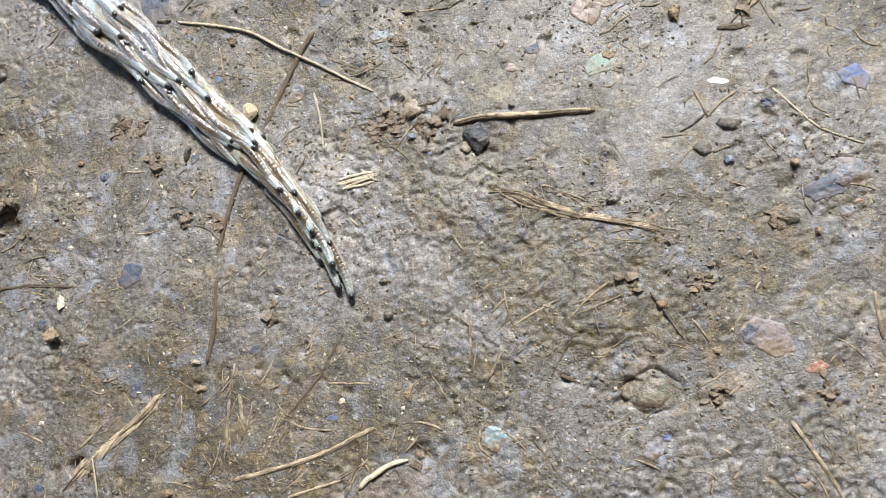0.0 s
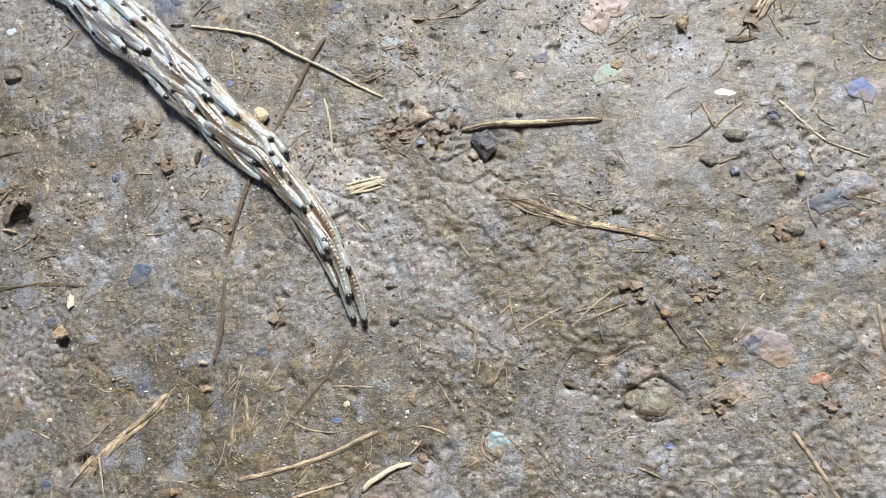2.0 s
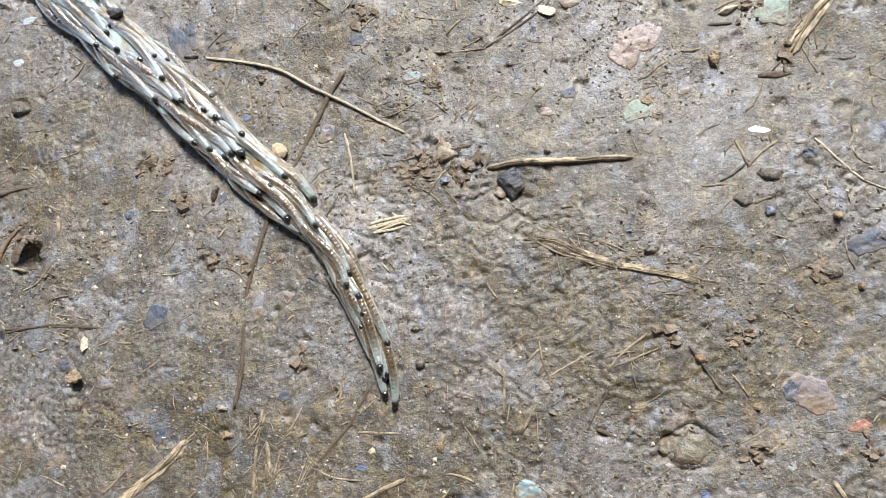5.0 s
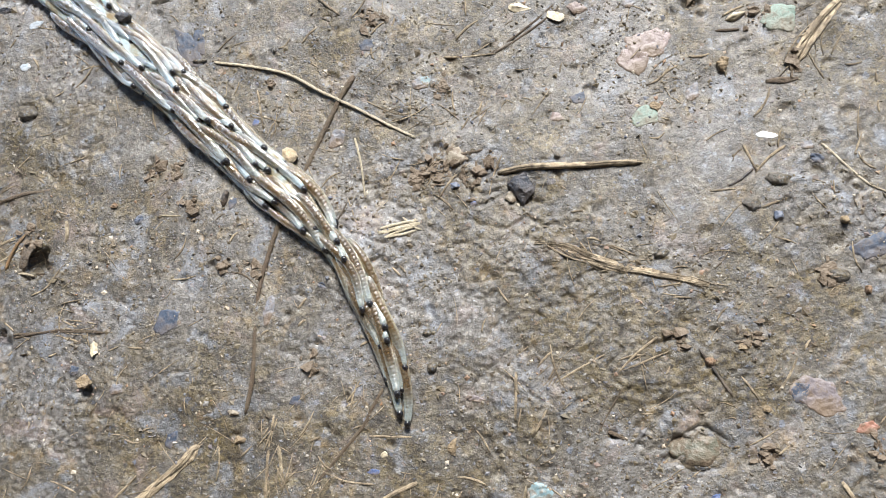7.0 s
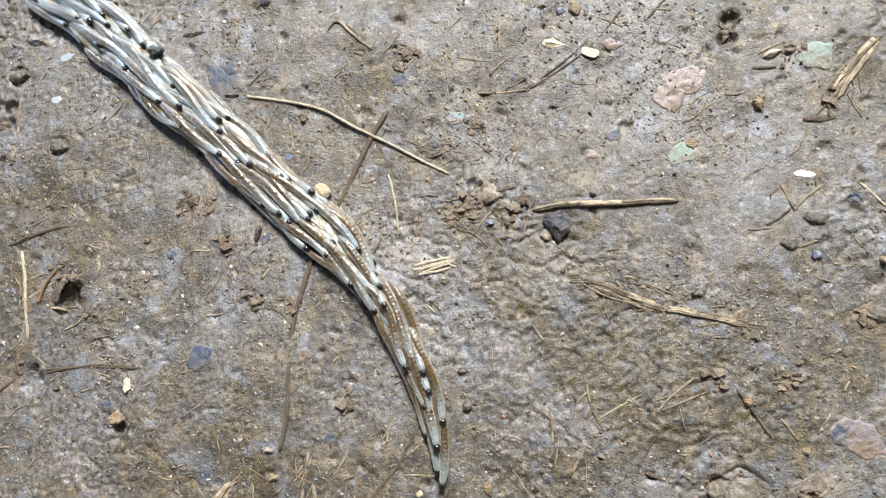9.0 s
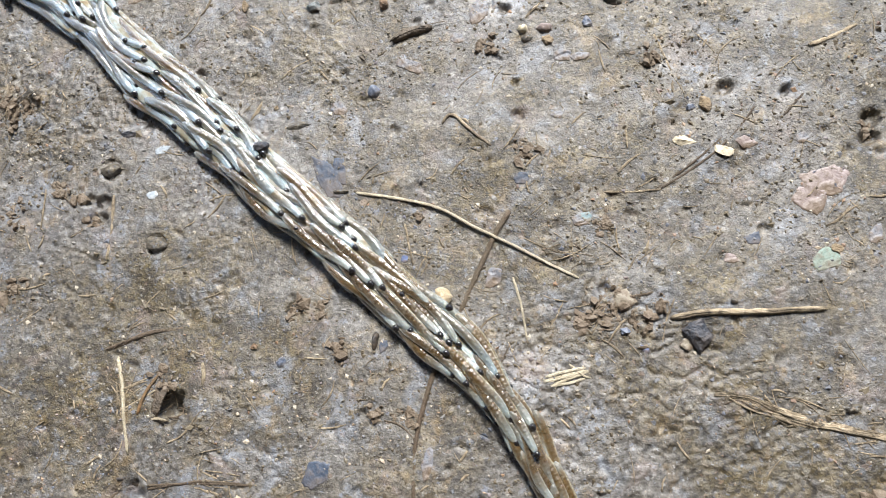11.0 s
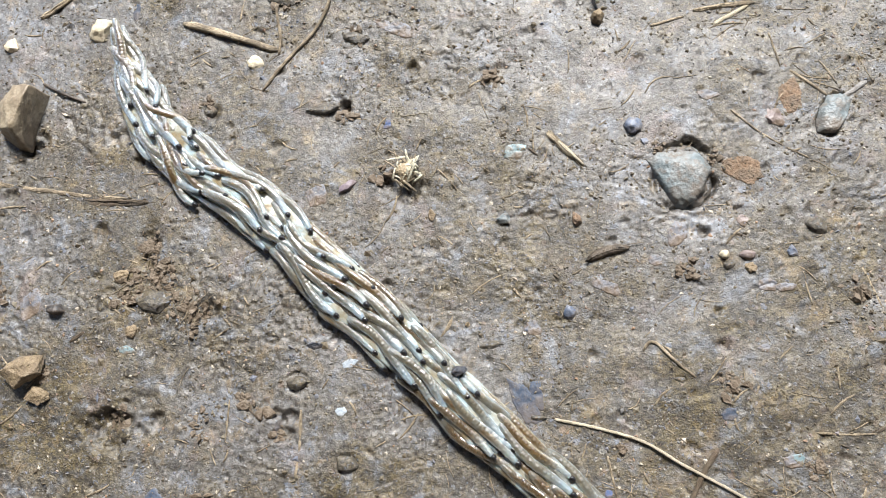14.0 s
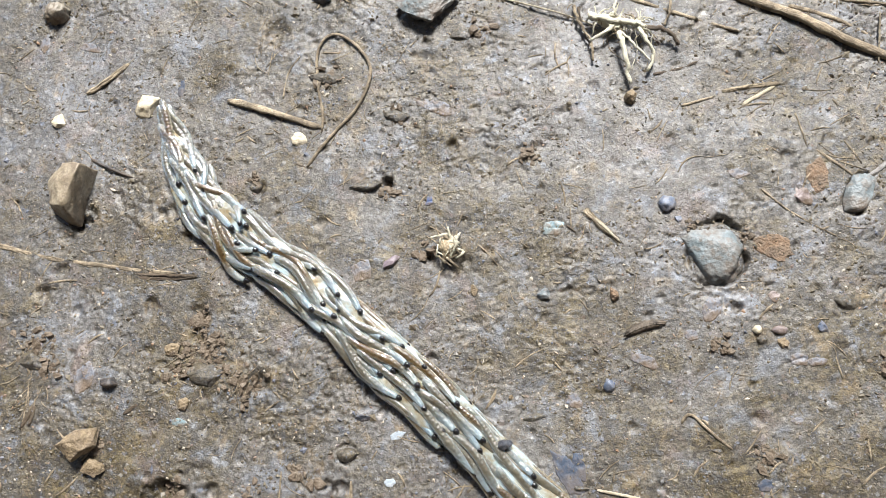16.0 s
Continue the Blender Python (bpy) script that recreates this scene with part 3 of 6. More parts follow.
def flake(x, y, wx, wy, mat, label, category, name, turn=None):
    """A thin irregular chip pressed flush into the mud."""
    COUNT[0] += 1
    rnd = random.Random(COUNT[0] * 5 + 2)
    bm = bmesh.new()
    n, rings = 40, 9
    m = rnd.randint(5, 8)
    angles = sorted((k + rnd.uniform(-0.3, 0.3)) * 2 * math.pi / m for k in range(m))
    corners = [Vector((math.cos(a), math.sin(a))) * rnd.uniform(0.78, 1.3) for a in angles]
    rim = []
    for j in range(n):  # how far the broken outline lies in this direction
        d = Vector((math.cos(2 * math.pi * j / n), math.sin(2 * math.pi * j / n)))
        best = 1.0
        for p, q in zip(corners, corners[1:] + corners[:1]):
            e = q - p
            den = d.x * e.y - d.y * e.x
            if abs(den) > 1e-6:
                u = (p.x * e.y - p.y * e.x) / den
                v = (p.x * d.y - p.y * d.x) / den
                if u > 0 and -0.001 <= v <= 1.001:
                    best = u
        rim.append(best * rnd.uniform(0.93, 1.07))
    th = radians(rnd.uniform(-25, 25) if turn is None else turn)
    base = float(relief(x, y))
    rows = []
    for k in range(rings + 1):
        f = k / rings
        row = []
        for j in range(n):
            a = 6.283185 * j / n
            px, py = math.cos(a) * rim[j] * f * wx / 2 * 1.05, math.sin(a) * rim[j] * f * wy / 2 * 1.05
            qx, qy = px * math.cos(th) - py * math.sin(th), px * math.sin(th) + py * math.cos(th)
            row.append((qx, qy))
        rows.append(row)
    spread = np.array(rows)
    flatz = relief(x + spread[..., 0], y + spread[..., 1])
    level = float(np.percentile(flatz, 70))
    grid = []
    for k, row in enumerate(rows):
        line = []
        for j, q in enumerate(row):
            z = 0.6 * flatz[k, j] + 0.4 * level + 0.05 * (1 - (k / rings) ** 4) + rnd.uniform(-0.02, 0.02)
            z = min(z, flatz[k, j] + 0.06) - 0.25 if k == rings else max(z, flatz[k, j] + 0.06 - 0.10 * (k / rings) ** 3 * rnd.random())
            line.append(bm.verts.new(Vector((q[0], q[1], z - base)) / 1000))
        grid.append(line)
    for k in range(1, rings):
        for j in range(n):
            bm.faces.new((grid[k][j], grid[k + 1][j], grid[k + 1][(j + 1) % n], grid[k][(j + 1) % n]))
    bm.faces.new(grid[1])
    under = [bm.verts.new(v.co - Vector((0, 0, 0.0004))) for v in grid[rings]]
    for j in range(n):
        bm.faces.new((grid[rings][j], under[j], under[(j + 1) % n], grid[rings][(j + 1) % n]))
    bm.faces.new(under[::-1])
    for v in grid[0]:
        bm.verts.remove(v)
    for f in bm.faces:
        f.smooth = True
    me = bpy.data.meshes.new(name)
    bm.to_mesh(me)
    bm.free()
    me.materials.append(mat)
    return thing(name, me, x, y, base, label, category)


HEAPS = []  # x, y, spread of loose crumbs
THATCH = []  # x, y, way, spread of rotten fibres


def heap(x, y, spread):
    HEAPS.append((x, y, spread))


def thatch(x, y, way, spread):
    THATCH.append((x, y, way, spread))


def scatter_stuff():
    """Grit and plant crumbs past counting: one object each."""
    r = np.random.default_rng(11)
    phi = (1 + 5 ** 0.5) / 2
    ico = np.array([(-1, phi, 0), (1, phi, 0), (-1, -phi, 0), (1, -phi, 0), (0, -1, phi), (0, 1, phi), (0, -1, -phi), (0, 1, -phi), (phi, 0, -1), (phi, 0, 1), (-phi, 0, -1), (-phi, 0, 1)]) / 1.9
    tri = np.array([(0, 11, 5), (0, 5, 1), (0, 1, 7), (0, 7, 10), (0, 10, 11), (1, 5, 9), (5, 11, 4), (11, 10, 2), (10, 7, 6), (7, 1, 8), (3, 9, 4), (3, 4, 2), (3, 2, 6), (3, 6, 8), (3, 8, 9), (4, 9, 5), (2, 4, 11), (6, 2, 10), (8, 6, 7), (9, 8, 1)])
    octa = np.array([(1, 0, 0), (0, 1, 0), (-1, 0, 0), (0, -1, 0), (0, 0, 1), (0, 0, -1)])
    side = np.array([(0, 1, 4), (1, 2, 4), (2, 3, 4), (3, 0, 4), (1, 0, 5), (2, 1, 5), (3, 2, 5), (0, 3, 5)])
    n = 180000
    x, y = r.uniform(-116, 40, n), r.uniform(-30, 104, n)
    keep = fractal(x, y, 7.0, 4, 50) + r.uniform(-0.45, 0.45, n) > 0.04
    x, y = x[keep], y[keep]
    n = len(x)
    size = 0.05 + 0.15 * r.random(n) ** 3 + 0.14 * (r.random(n) > 0.98)
    z = relief(x, y)
    turn = r.uniform(0, 6.283, n)
    v = octa[None] * size[:, None, None] * r.uniform(0.6, 1.4, (n, 6, 1)) * r.uniform(0.6, 1.4, (n, 1, 3)) * np.array([1, 1, 0.62]) + r.normal(0, 0.15, (n, 6, 3)) * size[:, None, None]
    v = np.stack([v[..., 0] * np.cos(turn)[:, None] - v[..., 1] * np.sin(turn)[:, None], v[..., 0] * np.sin(turn)[:, None] + v[..., 1] * np.cos(turn)[:, None], v[..., 2]], -1)
    v = v + np.stack([x, y, z + size * 0.1], -1)[:, None]
    f = side[None] + 6 * np.arange(n)[:, None, None]
    me = mesh_of("grit", (v.reshape(-1, 3) / 1000).tolist(), f.reshape(-1, 3).tolist(), GRIT, False)
    tagged(new("grit", me), "fine mixed grit and mud crumbs on the mud", "grit", kind="stuff")
    # loose brown crumb, heaped where the mud is broken up
    xs, ys, sizes = [], [], []
    for hx, hy, spread in HEAPS:
        m = int(20 + 20 * spread * spread)
        xs.append(hx + r.normal(0, spread * 0.6, m))
        ys.append(hy + r.normal(0, spread * 0.6, m))
        sizes.append(0.06 + 0.40 * r.random(m) ** 3)
    x, y, size = np.concatenate(xs), np.concatenate(ys), np.concatenate(sizes)
    n = len(x)
    v = ico[None] * size[:, None, None] * r.uniform(0.45, 1.5, (n, 12, 1)) * r.uniform(0.5, 1.6, (n, 1, 3)) * np.array([1, 1, 0.65])
    v = v + np.stack([x, y, relief(x, y) + size * r.uniform(-0.2, 0.5, n)], -1)[:, None]
    f = tri[None] + 12 * np.arange(n)[:, None, None]
    me = mesh_of("mud_crumbs", (v.reshape(-1, 3) / 1000).tolist(), f.reshape(-1, 3).tolist(), DARKCLOD, False)
    tagged(new("mud_crumbs", me), "loose brown mud crumbs in small heaps", "mud crumbs", kind="stuff")
    verts, faces, uvs, lines = [], [], [], []
    for k in range(1500):
        px, py, a = r.uniform(-114, 38), r.uniform(-28, 102), r.uniform(0, math.pi) if k % 3 else r.normal(0.8, 0.35)
        length, bend = 0.8 + 2.6 * r.random() ** 2, r.normal(0, 0.3)
        q = np.linspace(-0.5, 0.5, 5)
        lx, ly = px + length * (q * math.cos(a) - bend * q * q * math.sin(a)), py + length * (q * math.sin(a) + bend * q * q * math.cos(a))
        lines.append((lx, ly, 0.04 + 0.09 * r.random() ** 2))
    for sx, sy, way, spread in THATCH:
        for k in range(int(4 + 2.5 * spread)):
            px, py, a = sx + r.normal(0, spread * 0.5), sy + r.normal(0, spread * 0.5), radians(way) + r.normal(0, 0.5)
            length, bend = r.uniform(1.0, 4.5), r.normal(0, 0.2)
            q = np.linspace(-0.5, 0.5, 5)
            lines.append((px + length * (q * math.cos(a) - bend * q * q * math.sin(a)), py + length * (q * math.sin(a) + bend * q * q * math.cos(a)), 0.035 + 0.07 * r.random() ** 2))
    heights = relief(np.array([q[0] for q in lines]), np.array([q[1] for q in lines]))
    for k, ((lx, ly, w), lz) in enumerate(zip(lines, heights)):
        lz = 0.5 * lz + 0.5 * lz.mean() + 0.03
        v2, f2, uv2 = tube(list(zip(lx, ly, lz)), [w * 0.6, w, w, w * 0.9, w * 0.4], 0.6, 5, 0.15, 0, k)
        faces.extend(tuple(i + len(verts) for i in f) for f in f2)
        verts.extend(v2)
        uvs.extend(uv2)
    me = mesh_of("plant_crumbs", [v / 1000 for v in verts], faces, STRAW)
    layer = me.uv_layers.new(name="uv").data
    for lp in me.loops:
        layer[lp.index].uv = uvs[lp.vertex_index]
    tagged(new("plant_crumbs", me), "scattered fine dry plant crumbs on mud", "plant crumbs", kind="stuff")


def part(name, me, parent, label=""):
    ob = new(name, me)
    ob.parent = parent
    return tagged(ob, label) if label else ob


def root_tuft(x, y):
    """A torn-out cream tuft of roots: a knot and many fibres."""
    rnd = random.Random(5)
    z0 = float(relief(x, y))
    root = tagged(new("root_tuft"), "torn cream-white tuft of roots on mud", "root tuft")
    root.matrix_world = pose(x / 1000, y / 1000, z0 / 1000)
    bm = rock(1.7, 0.6, 0.5, 3, 1, 3)
    me = bpy.data.meshes.new("knot")
    bm.to_mesh(me)
    bm.free()
    me.materials.append(ROOT)
    knot = part("knot", me, root, "rough cream root knot")
    knot.matrix_basis = pose(-0.0006, 0.0008, 0.0006, 0, 0, -18)

    def fibre(pts, w, mat=ROOT):
        w *= 0.62
        line = smooth_line([(*p, 0) if len(p) == 2 else p for p in pts], 0.3)
        line[1:-1] += np.array([[rnd.gauss(0, 0.06), rnd.gauss(0, 0.06), rnd.gauss(0, 0.05)] for _ in range(len(line) - 2)])
        n = len(line)
        line[:, 2] += np.maximum(relief(x + line[:, 0], y + line[:, 1]) - z0, -0.3) + w * 0.5
        v, f, uv = tube(line.tolist(), [w / 2 * (1.0 - 0.35 * k / n) * rnd.uniform(0.85, 1.15) for k in range(n)], 0.8, 7, 0.08, 0.05, rnd.randrange(99))
        me = mesh_of("root_fibre", [p / 1000 for p in v], f, mat)
        layer = me.uv_layers.new(name="uv").data
        for lp in me.loops:
            layer[lp.index].uv = uv[lp.vertex_index]
        part("root_fibre", me, root)

    fibre([(0.3, -0.6, 1.0), (0.5, -1.6, 1.2), (0.8, -3.2, 1.0), (1.1, -5.2, 0.5), (1.3, -6.3, 0.2)], 1.05)
    fibre([(2.4, -0.2, 1.0), (3.2, -2.0, 1.1), (3.8, -3.4, 0.6), (3.1, -4.9, 0.3)], 0.8)
    fibre([(0.6, -0.6, 1.0), (2.0, -2.4, 1.2), (3.4, -3.9, 0.8)], 0.5)
    fibre([(0.2, 0.7, 1.0), (1.6, 0.3, 1.2), (3.0, -0.2, 0.9)], 1.15)
    fibre([(2.8, -0.2, 0.8), (5.0, -0.6, 0.8), (6.0, -1.3, 0.5), (6.5, -2.2, 0.2)], 0.95, STEM)
    fibre([(0.2, 0.5, 1.0), (-1.2, -0.5, 1.0), (-2.8, -1.2, 0.6)], 0.75)
    fibre([(-2.9, 1.6, 0.8), (-1.4, 1.1, 1.1), (0.3, 0.5, 1.0)], 1.3)
    fibre([(-0.3, 1.4, 1.0), (-0.1, 2.4, 1.1), (0.1, 3.4, 0.8)], 0.6)
    fibre([(0.4, 0.9, 1.0), (0.9, 2.1, 1.2)], 0.4)
    fibre([(-2.0, 1.5, 0.9), (-2.2, 2.7, 1.0)], 0.32)
    fibre([(-4.4, 3.2, 0.3), (-4.1, 1.6, 0.5), (-2.8, -1.0, 0.5), (-2.5, -3.4, 0.2)], 0.6, HUSK_FIBRE)
    fibre([(-3.9, 3.0, 0.3), (-3.6, 1.4, 0.4), (-2.9, -1.6, 0.2)], 0.45, STEM)
    fibre([(5.9, 3.2, 0.4), (5.8, 2.0, 0.7), (5.1, 0.0, 0.5)], 0.55, HUSK_FIBRE)
    fibre([(2.0, -0.4, 0.8), (2.2, -2.4, 0.5), (1.6, -4.6, 0.4)], 0.2)
    for k in range(90):  # short torn hairs along the knot
        f = rnd.uniform(-1, 1)
        s = (0.2 + 2.7 * f, 0.7 - 0.9 * f + rnd.gauss(0, 0.2))
        a, ln = (rnd.uniform(0, 6.28), rnd.uniform(0.9, 2.2)) if k % 2 else (rnd.gauss(-0.3, 0.4), rnd.uniform(0.8, 1.8))
        b = a + rnd.uniform(-0.7, 0.7)
        fibre([(*s, 0.9), (s[0] + 0.5 * ln * math.cos(a), s[1] + 0.5 * ln * math.sin(a), 1.2), (s[0] + ln * math.cos(b), s[1] + ln * math.sin(b), 0.6)], rnd.uniform(0.14, 0.40), rnd.choice([ROOT, ROOT, ROOT, ROOT, HUSK_FIBRE]))


def root_crumb(x, y):
    """A ragged pale crumb of torn root: a core with shreds standing off it."""
    rnd = random.Random(8)
    z0 = float(relief(x, y))
    root = tagged(new("root_crumb"), "ragged pale crumb of torn root on mud", "root crumb")
    root.matrix_world = pose(x / 1000, y / 1000, z0 / 1000)
    bm = rock(1.1, 1.3, 0.7, 5, 1, 3)
    me = bpy.data.meshes.new("core")
    bm.to_mesh(me)
    bm.free()
    me.materials.append(HUSK)
    part("core", me, root, "tan rough root core").matrix_basis = pose(0, 0, 0.0004)
    for k in range(34):
        a, ln = rnd.gauss(1.2, 1.1) if k % 3 else rnd.uniform(0, 6.28), rnd.uniform(0.9, 2.1)
        c, d = math.cos(a), math.sin(a)
        ox, oy, up = rnd.gauss(0, 0.6), rnd.gauss(0, 0.6), rnd.uniform(0.5, 1.3)
        line = [(ox - c * ln * 0.5, oy - d * ln * 0.5, up * 0.5), (ox + rnd.gauss(0, 0.1), oy + rnd.gauss(0, 0.1), up), (ox + c * ln * 0.5, oy + d * ln * 0.5, up * rnd.uniform(0.4, 1.3))]
        v, f, uv = tube(smooth_line(line, 0.25).tolist(), [rnd.uniform(0.05, 0.13)] * len(smooth_line(line, 0.25)), 0.45, 6, 0.25, 0.1, k)
        me = mesh_of("shred", [p / 1000 for p in v], f, ROOT if k % 4 else PALE)
        layer = me.uv_layers.new(name="uv").data
        for lp in me.loops:
            layer[lp.index].uv = uv[lp.vertex_index]
        part("shred", me, root)


HUSK_FIBRE = STRAW

# ---- larvae ----
# the trail that the column follows, from its end to past its front
TRAIL = smooth_line([(-89, 86), (-86.8, 80), (-84.9, 75.2), (-82.4, 68.9), (-79.3, 63.5), (-73.8, 59.0), (-66.2, 53.3), (-58.4, 46.2), (-50.4, 39.1), (-43.4, 32.6), (-36.5, 26.4), (-30.2, 21.0), (-25.5, 15.9), (-21.8, 11.1), (-19.2, 6.5), (-17.9, 2.0), (-17.4, -2.5), (-17.8, -8), (-19, -15), (-21, -22), (-24, -28)], 0.5)
ARC = np.r_[0, np.cumsum(np.hypot(*np.diff(TRAIL, axis=0).T))]
S_END = float(np.interp(75.6, TRAIL[::-1, 1], ARC[::-1]))
S_TIP = float(np.interp(4.4, TRAIL[::-1, 1], ARC[::-1]))
SEGMENTS = 11


def tip(t):
    return S_TIP + 7.6 * (1 - math.exp(-t / 8.0)) / (1 - math.exp(-1)) * 0.97 + 0.25 * max(0.0, t - 8.0)


def half_width(s, t):
    """Half the width over which the larvae's middles spread, at s along the trail."""
    body = np.interp(s - S_END, [-2, 2, 5, 10, 15, 20, 25, 35, 50, 60, 70, 80, 100], [0.2, 0.6, 1.15, 2.0, 2.6, 2.4, 2.1, 2.5, 2.45, 2.1, 2.2, 2.1, 2.1])
    front = np.interp(tip(t) - s, [0, 2, 6, 12, 16, 22, 28, 40], [0.3, 0.55, 0.72, 0.92, 1.3, 1.8, 2.1, 3.0])
    bulge = 1 + 0.07 * np.sin(0.37 * s) + 0.05 * np.sin(0.61 * s + 2.0)
    return np.minimum(body, front) * bulge


LANES = ((-1.0, -0.6, -0.2, 0.2, 0.6, 1.0), (-0.86, -0.5, -0.17, 0.18, 0.52, 0.85), (-0.68, -0.35, 0.0, 0.34, 0.66))


class Larva:
    def __init__(self, k, s, layer, lane):
        r = self.r = random.Random(1000 + k)
        self.s0, self.layer = s, layer
        self.length, self.fat = r.uniform(7.8, 9.8), r.uniform(0.92, 1.12)
        self.lane = lane + r.gauss(0, 0.07)
        back = s - S_END
        self.wild = float(np.interp(back, [8, 22, 45], [1.0, 0.6, 0.25]))
        loose = (0.5, 0.75, 1.0)[layer]
        self.wave = [(r.uniform(0.15, 0.5) * (0.6 + 0.9 * self.wild) * loose, 6.283 / r.uniform(10, 20), r.uniform(0, 6.28)) for _ in range(2)]
        self.speed = float(np.interp(back, [8, 25, 60, 95], [0.12, 0.40, 0.75, 0.95])) * r.uniform(0.85, 1.1) * (0.8, 1.0, 1.2)[layer]
        self.period, self.phase = r.uniform(3.0, 5.5), r.uniform(0, 6.28)
        self.hold = 0.8 * (S_TIP - s)
        across = layer == 2 and back < 38 and r.random() < 0.45  # some at the disorderly end lie right across
        if across:
            self.wave[0] = (r.uniform(0.9, 1.4), 6.283 / r.uniform(11, 16), r.uniform(0, 6.28))
        self.look = 0 if across else 2 if r.random() < np.interp(back, [20, 60, 95], [0.8, 0.4, 0.15]) else r.randrange(2)
        self.beaded = r.random() < 0.5
        self.roll = r.uniform(-12, 12)
        self.rise = r.uniform(-0.1, 0.6)

    def head(self, t):
        w = 6.283 / self.period
        s = self.s0 + self.speed * t + 0.85 * self.speed / w * (math.sin(w * t + self.phase) - math.sin(self.phase))
        most = tip(t) - self.hold
        return s if s < most - 2 else most - 2 * math.exp((most - 2 - s) / 2)

    def place(self, s, t, u):
        """Where the body runs at s along the trail (an array), with u from 0 at the head to 1 at the end."""
        x, y = np.interp(s, ARC, TRAIL[:, 0]), np.interp(s, ARC, TRAIL[:, 1])
        dx, dy = np.interp(s + 1, ARC, TRAIL[:, 0]) - np.interp(s - 1, ARC, TRAIL[:, 0]), np.interp(s + 1, ARC, TRAIL[:, 1]) - np.interp(s - 1, ARC, TRAIL[:, 1])
        q, wide = np.hypot(dx, dy), half_width(s, t)
        lat = self.lane * wide + sum(a * np.sin(w * s + p) for a, w, p in self.wave) * np.minimum(1.0, 0.3 + wide / 1.6)
        lat = lat + (0.2 * np.sin(0.33 * s + 1.0) + 0.06 * np.sin(0.7 * s)) * np.minimum(1.0, wide / 2)
        edge = np.maximum(0.0, 1 - (lat / (wide + 0.55)) ** 2)
        z = 0.42 * self.fat + (0.0, 0.56, 0.95)[self.layer] * np.sqrt(edge) * np.minimum(1.0, 0.25 + np.maximum(0.0, tip(t) - s) / 14) + 0.12 * np.sin(0.9 * s + self.phase)
        if self.layer:
            z = z + self.rise * np.maximum(0.0, 1 - 3.5 * u) ** 2
        return np.stack([x - dy / q * lat, y + dx / q * lat, z + 0.25], -1)

    def line(self, t):
        """The ends of the body's rings, from the head back, each a ring's length from the last."""
        back = np.linspace(0, self.length, 45)
        pts = self.place(self.head(t) - back, t, back / self.length)
        run = np.r_[0, np.cumsum(np.linalg.norm(np.diff(pts, axis=0), axis=1))]
        want = np.arange(SEGMENTS + 1) / SEGMENTS * min(self.length, run[-1])
        return [Vector([np.interp(w, run, pts[:, k]) for k in range(3)]) for w in want]


def segment_mesh(k, mat, length, r0, r1, rear=False, bead=0.05, front=False):
    """One ring of the body: a barrel along x, swollen in the middle."""
    n, sides = 11, 14
    verts, faces = [], []
    for i in range(n):
        f = i / (n - 1)
        swell = abs(math.sin(2 * math.pi * f)) ** 0.7
        r = (r0 + (r1 - r0) * f) * ((0.94 + bead * swell + 0.03 * math.sin(math.pi * f)) if 0 < i < n - 1 else 0.86)
        if rear and f < 0.5:
            r *= (1 - (1 - 2 * f) ** 2) ** 0.5 * 0.8 + 0.2
        if front and f > 0.55:
            r *= 1 - 0.45 * ((f - 0.55) / 0.45) ** 2
        for j in range(sides):
            a = 2 * math.pi * j / sides
            verts.append(((f - 0.5) * length, r * 1.12 * math.cos(a), r * 0.98 * math.sin(a)))
    for i in range(n - 1):
        for j in range(sides):
            a, b = i * sides + j, i * sides + (j + 1) % sides
            faces.append((a, a + sides, b + sides, b))
    faces.append(tuple(range(sides)))
    faces.append(tuple(range((n - 1) * sides, n * sides))[::-1])
    me = mesh_of("body_ring", [(a / 1000, b / 1000, c / 1000) for a, b, c in verts], faces, mat)
    along = [(k + 0.5 - v[0] / length) / SEGMENTS for v in verts]
    me.attributes.new("milk", "FLOAT", "POINT").data.foreach_set("value", np.interp(along, [0, 0.1, 0.24, 0.4, 0.85, 1], [1.0, 0.88, 0.4, 0.06, 0.08, 0.5]))
    return me


GIRTH = np.interp(np.arange(SEGMENTS + 1) / SEGMENTS, [0, 0.1, 0.25, 0.5, 0.75, 0.9, 1.0], [0.25, 0.33, 0.39, 0.41, 0.415, 0.37, 0.26])
RING_MESHES = []


def build_ring_meshes():
    for skin, bead in [(q, b) for q in SKIN for b in (0.012, 0.03)]:
        row = []
        for k in range(SEGMENTS):
            front, back = GIRTH[k], GIRTH[k + 1]
            row.append(segment_mesh(k, skin, 8.6 / SEGMENTS * 1.24, back, front, k == SEGMENTS - 1, bead, k == 0))
        RING_MESHES.append(row)
    bm = bmesh.new()
    bmesh.ops.create_uvsphere(bm, u_segments=16, v_segments=10, radius=1)
    for v in bm.verts:
        x = v.co.x
        w = 1.0 - 0.28 * max(0.0, x)
        v.co = Vector((x * 0.31, v.co.y * 0.25 * w, v.co.z * 0.22 * w)) / 1000
    for f in bm.faces:
        f.smooth = True
    me = bpy.data.meshes.new("head")
    bm.to_mesh(me)
    bm.free()
    me.materials.append(HEAD)
    return me


LARVAE = []


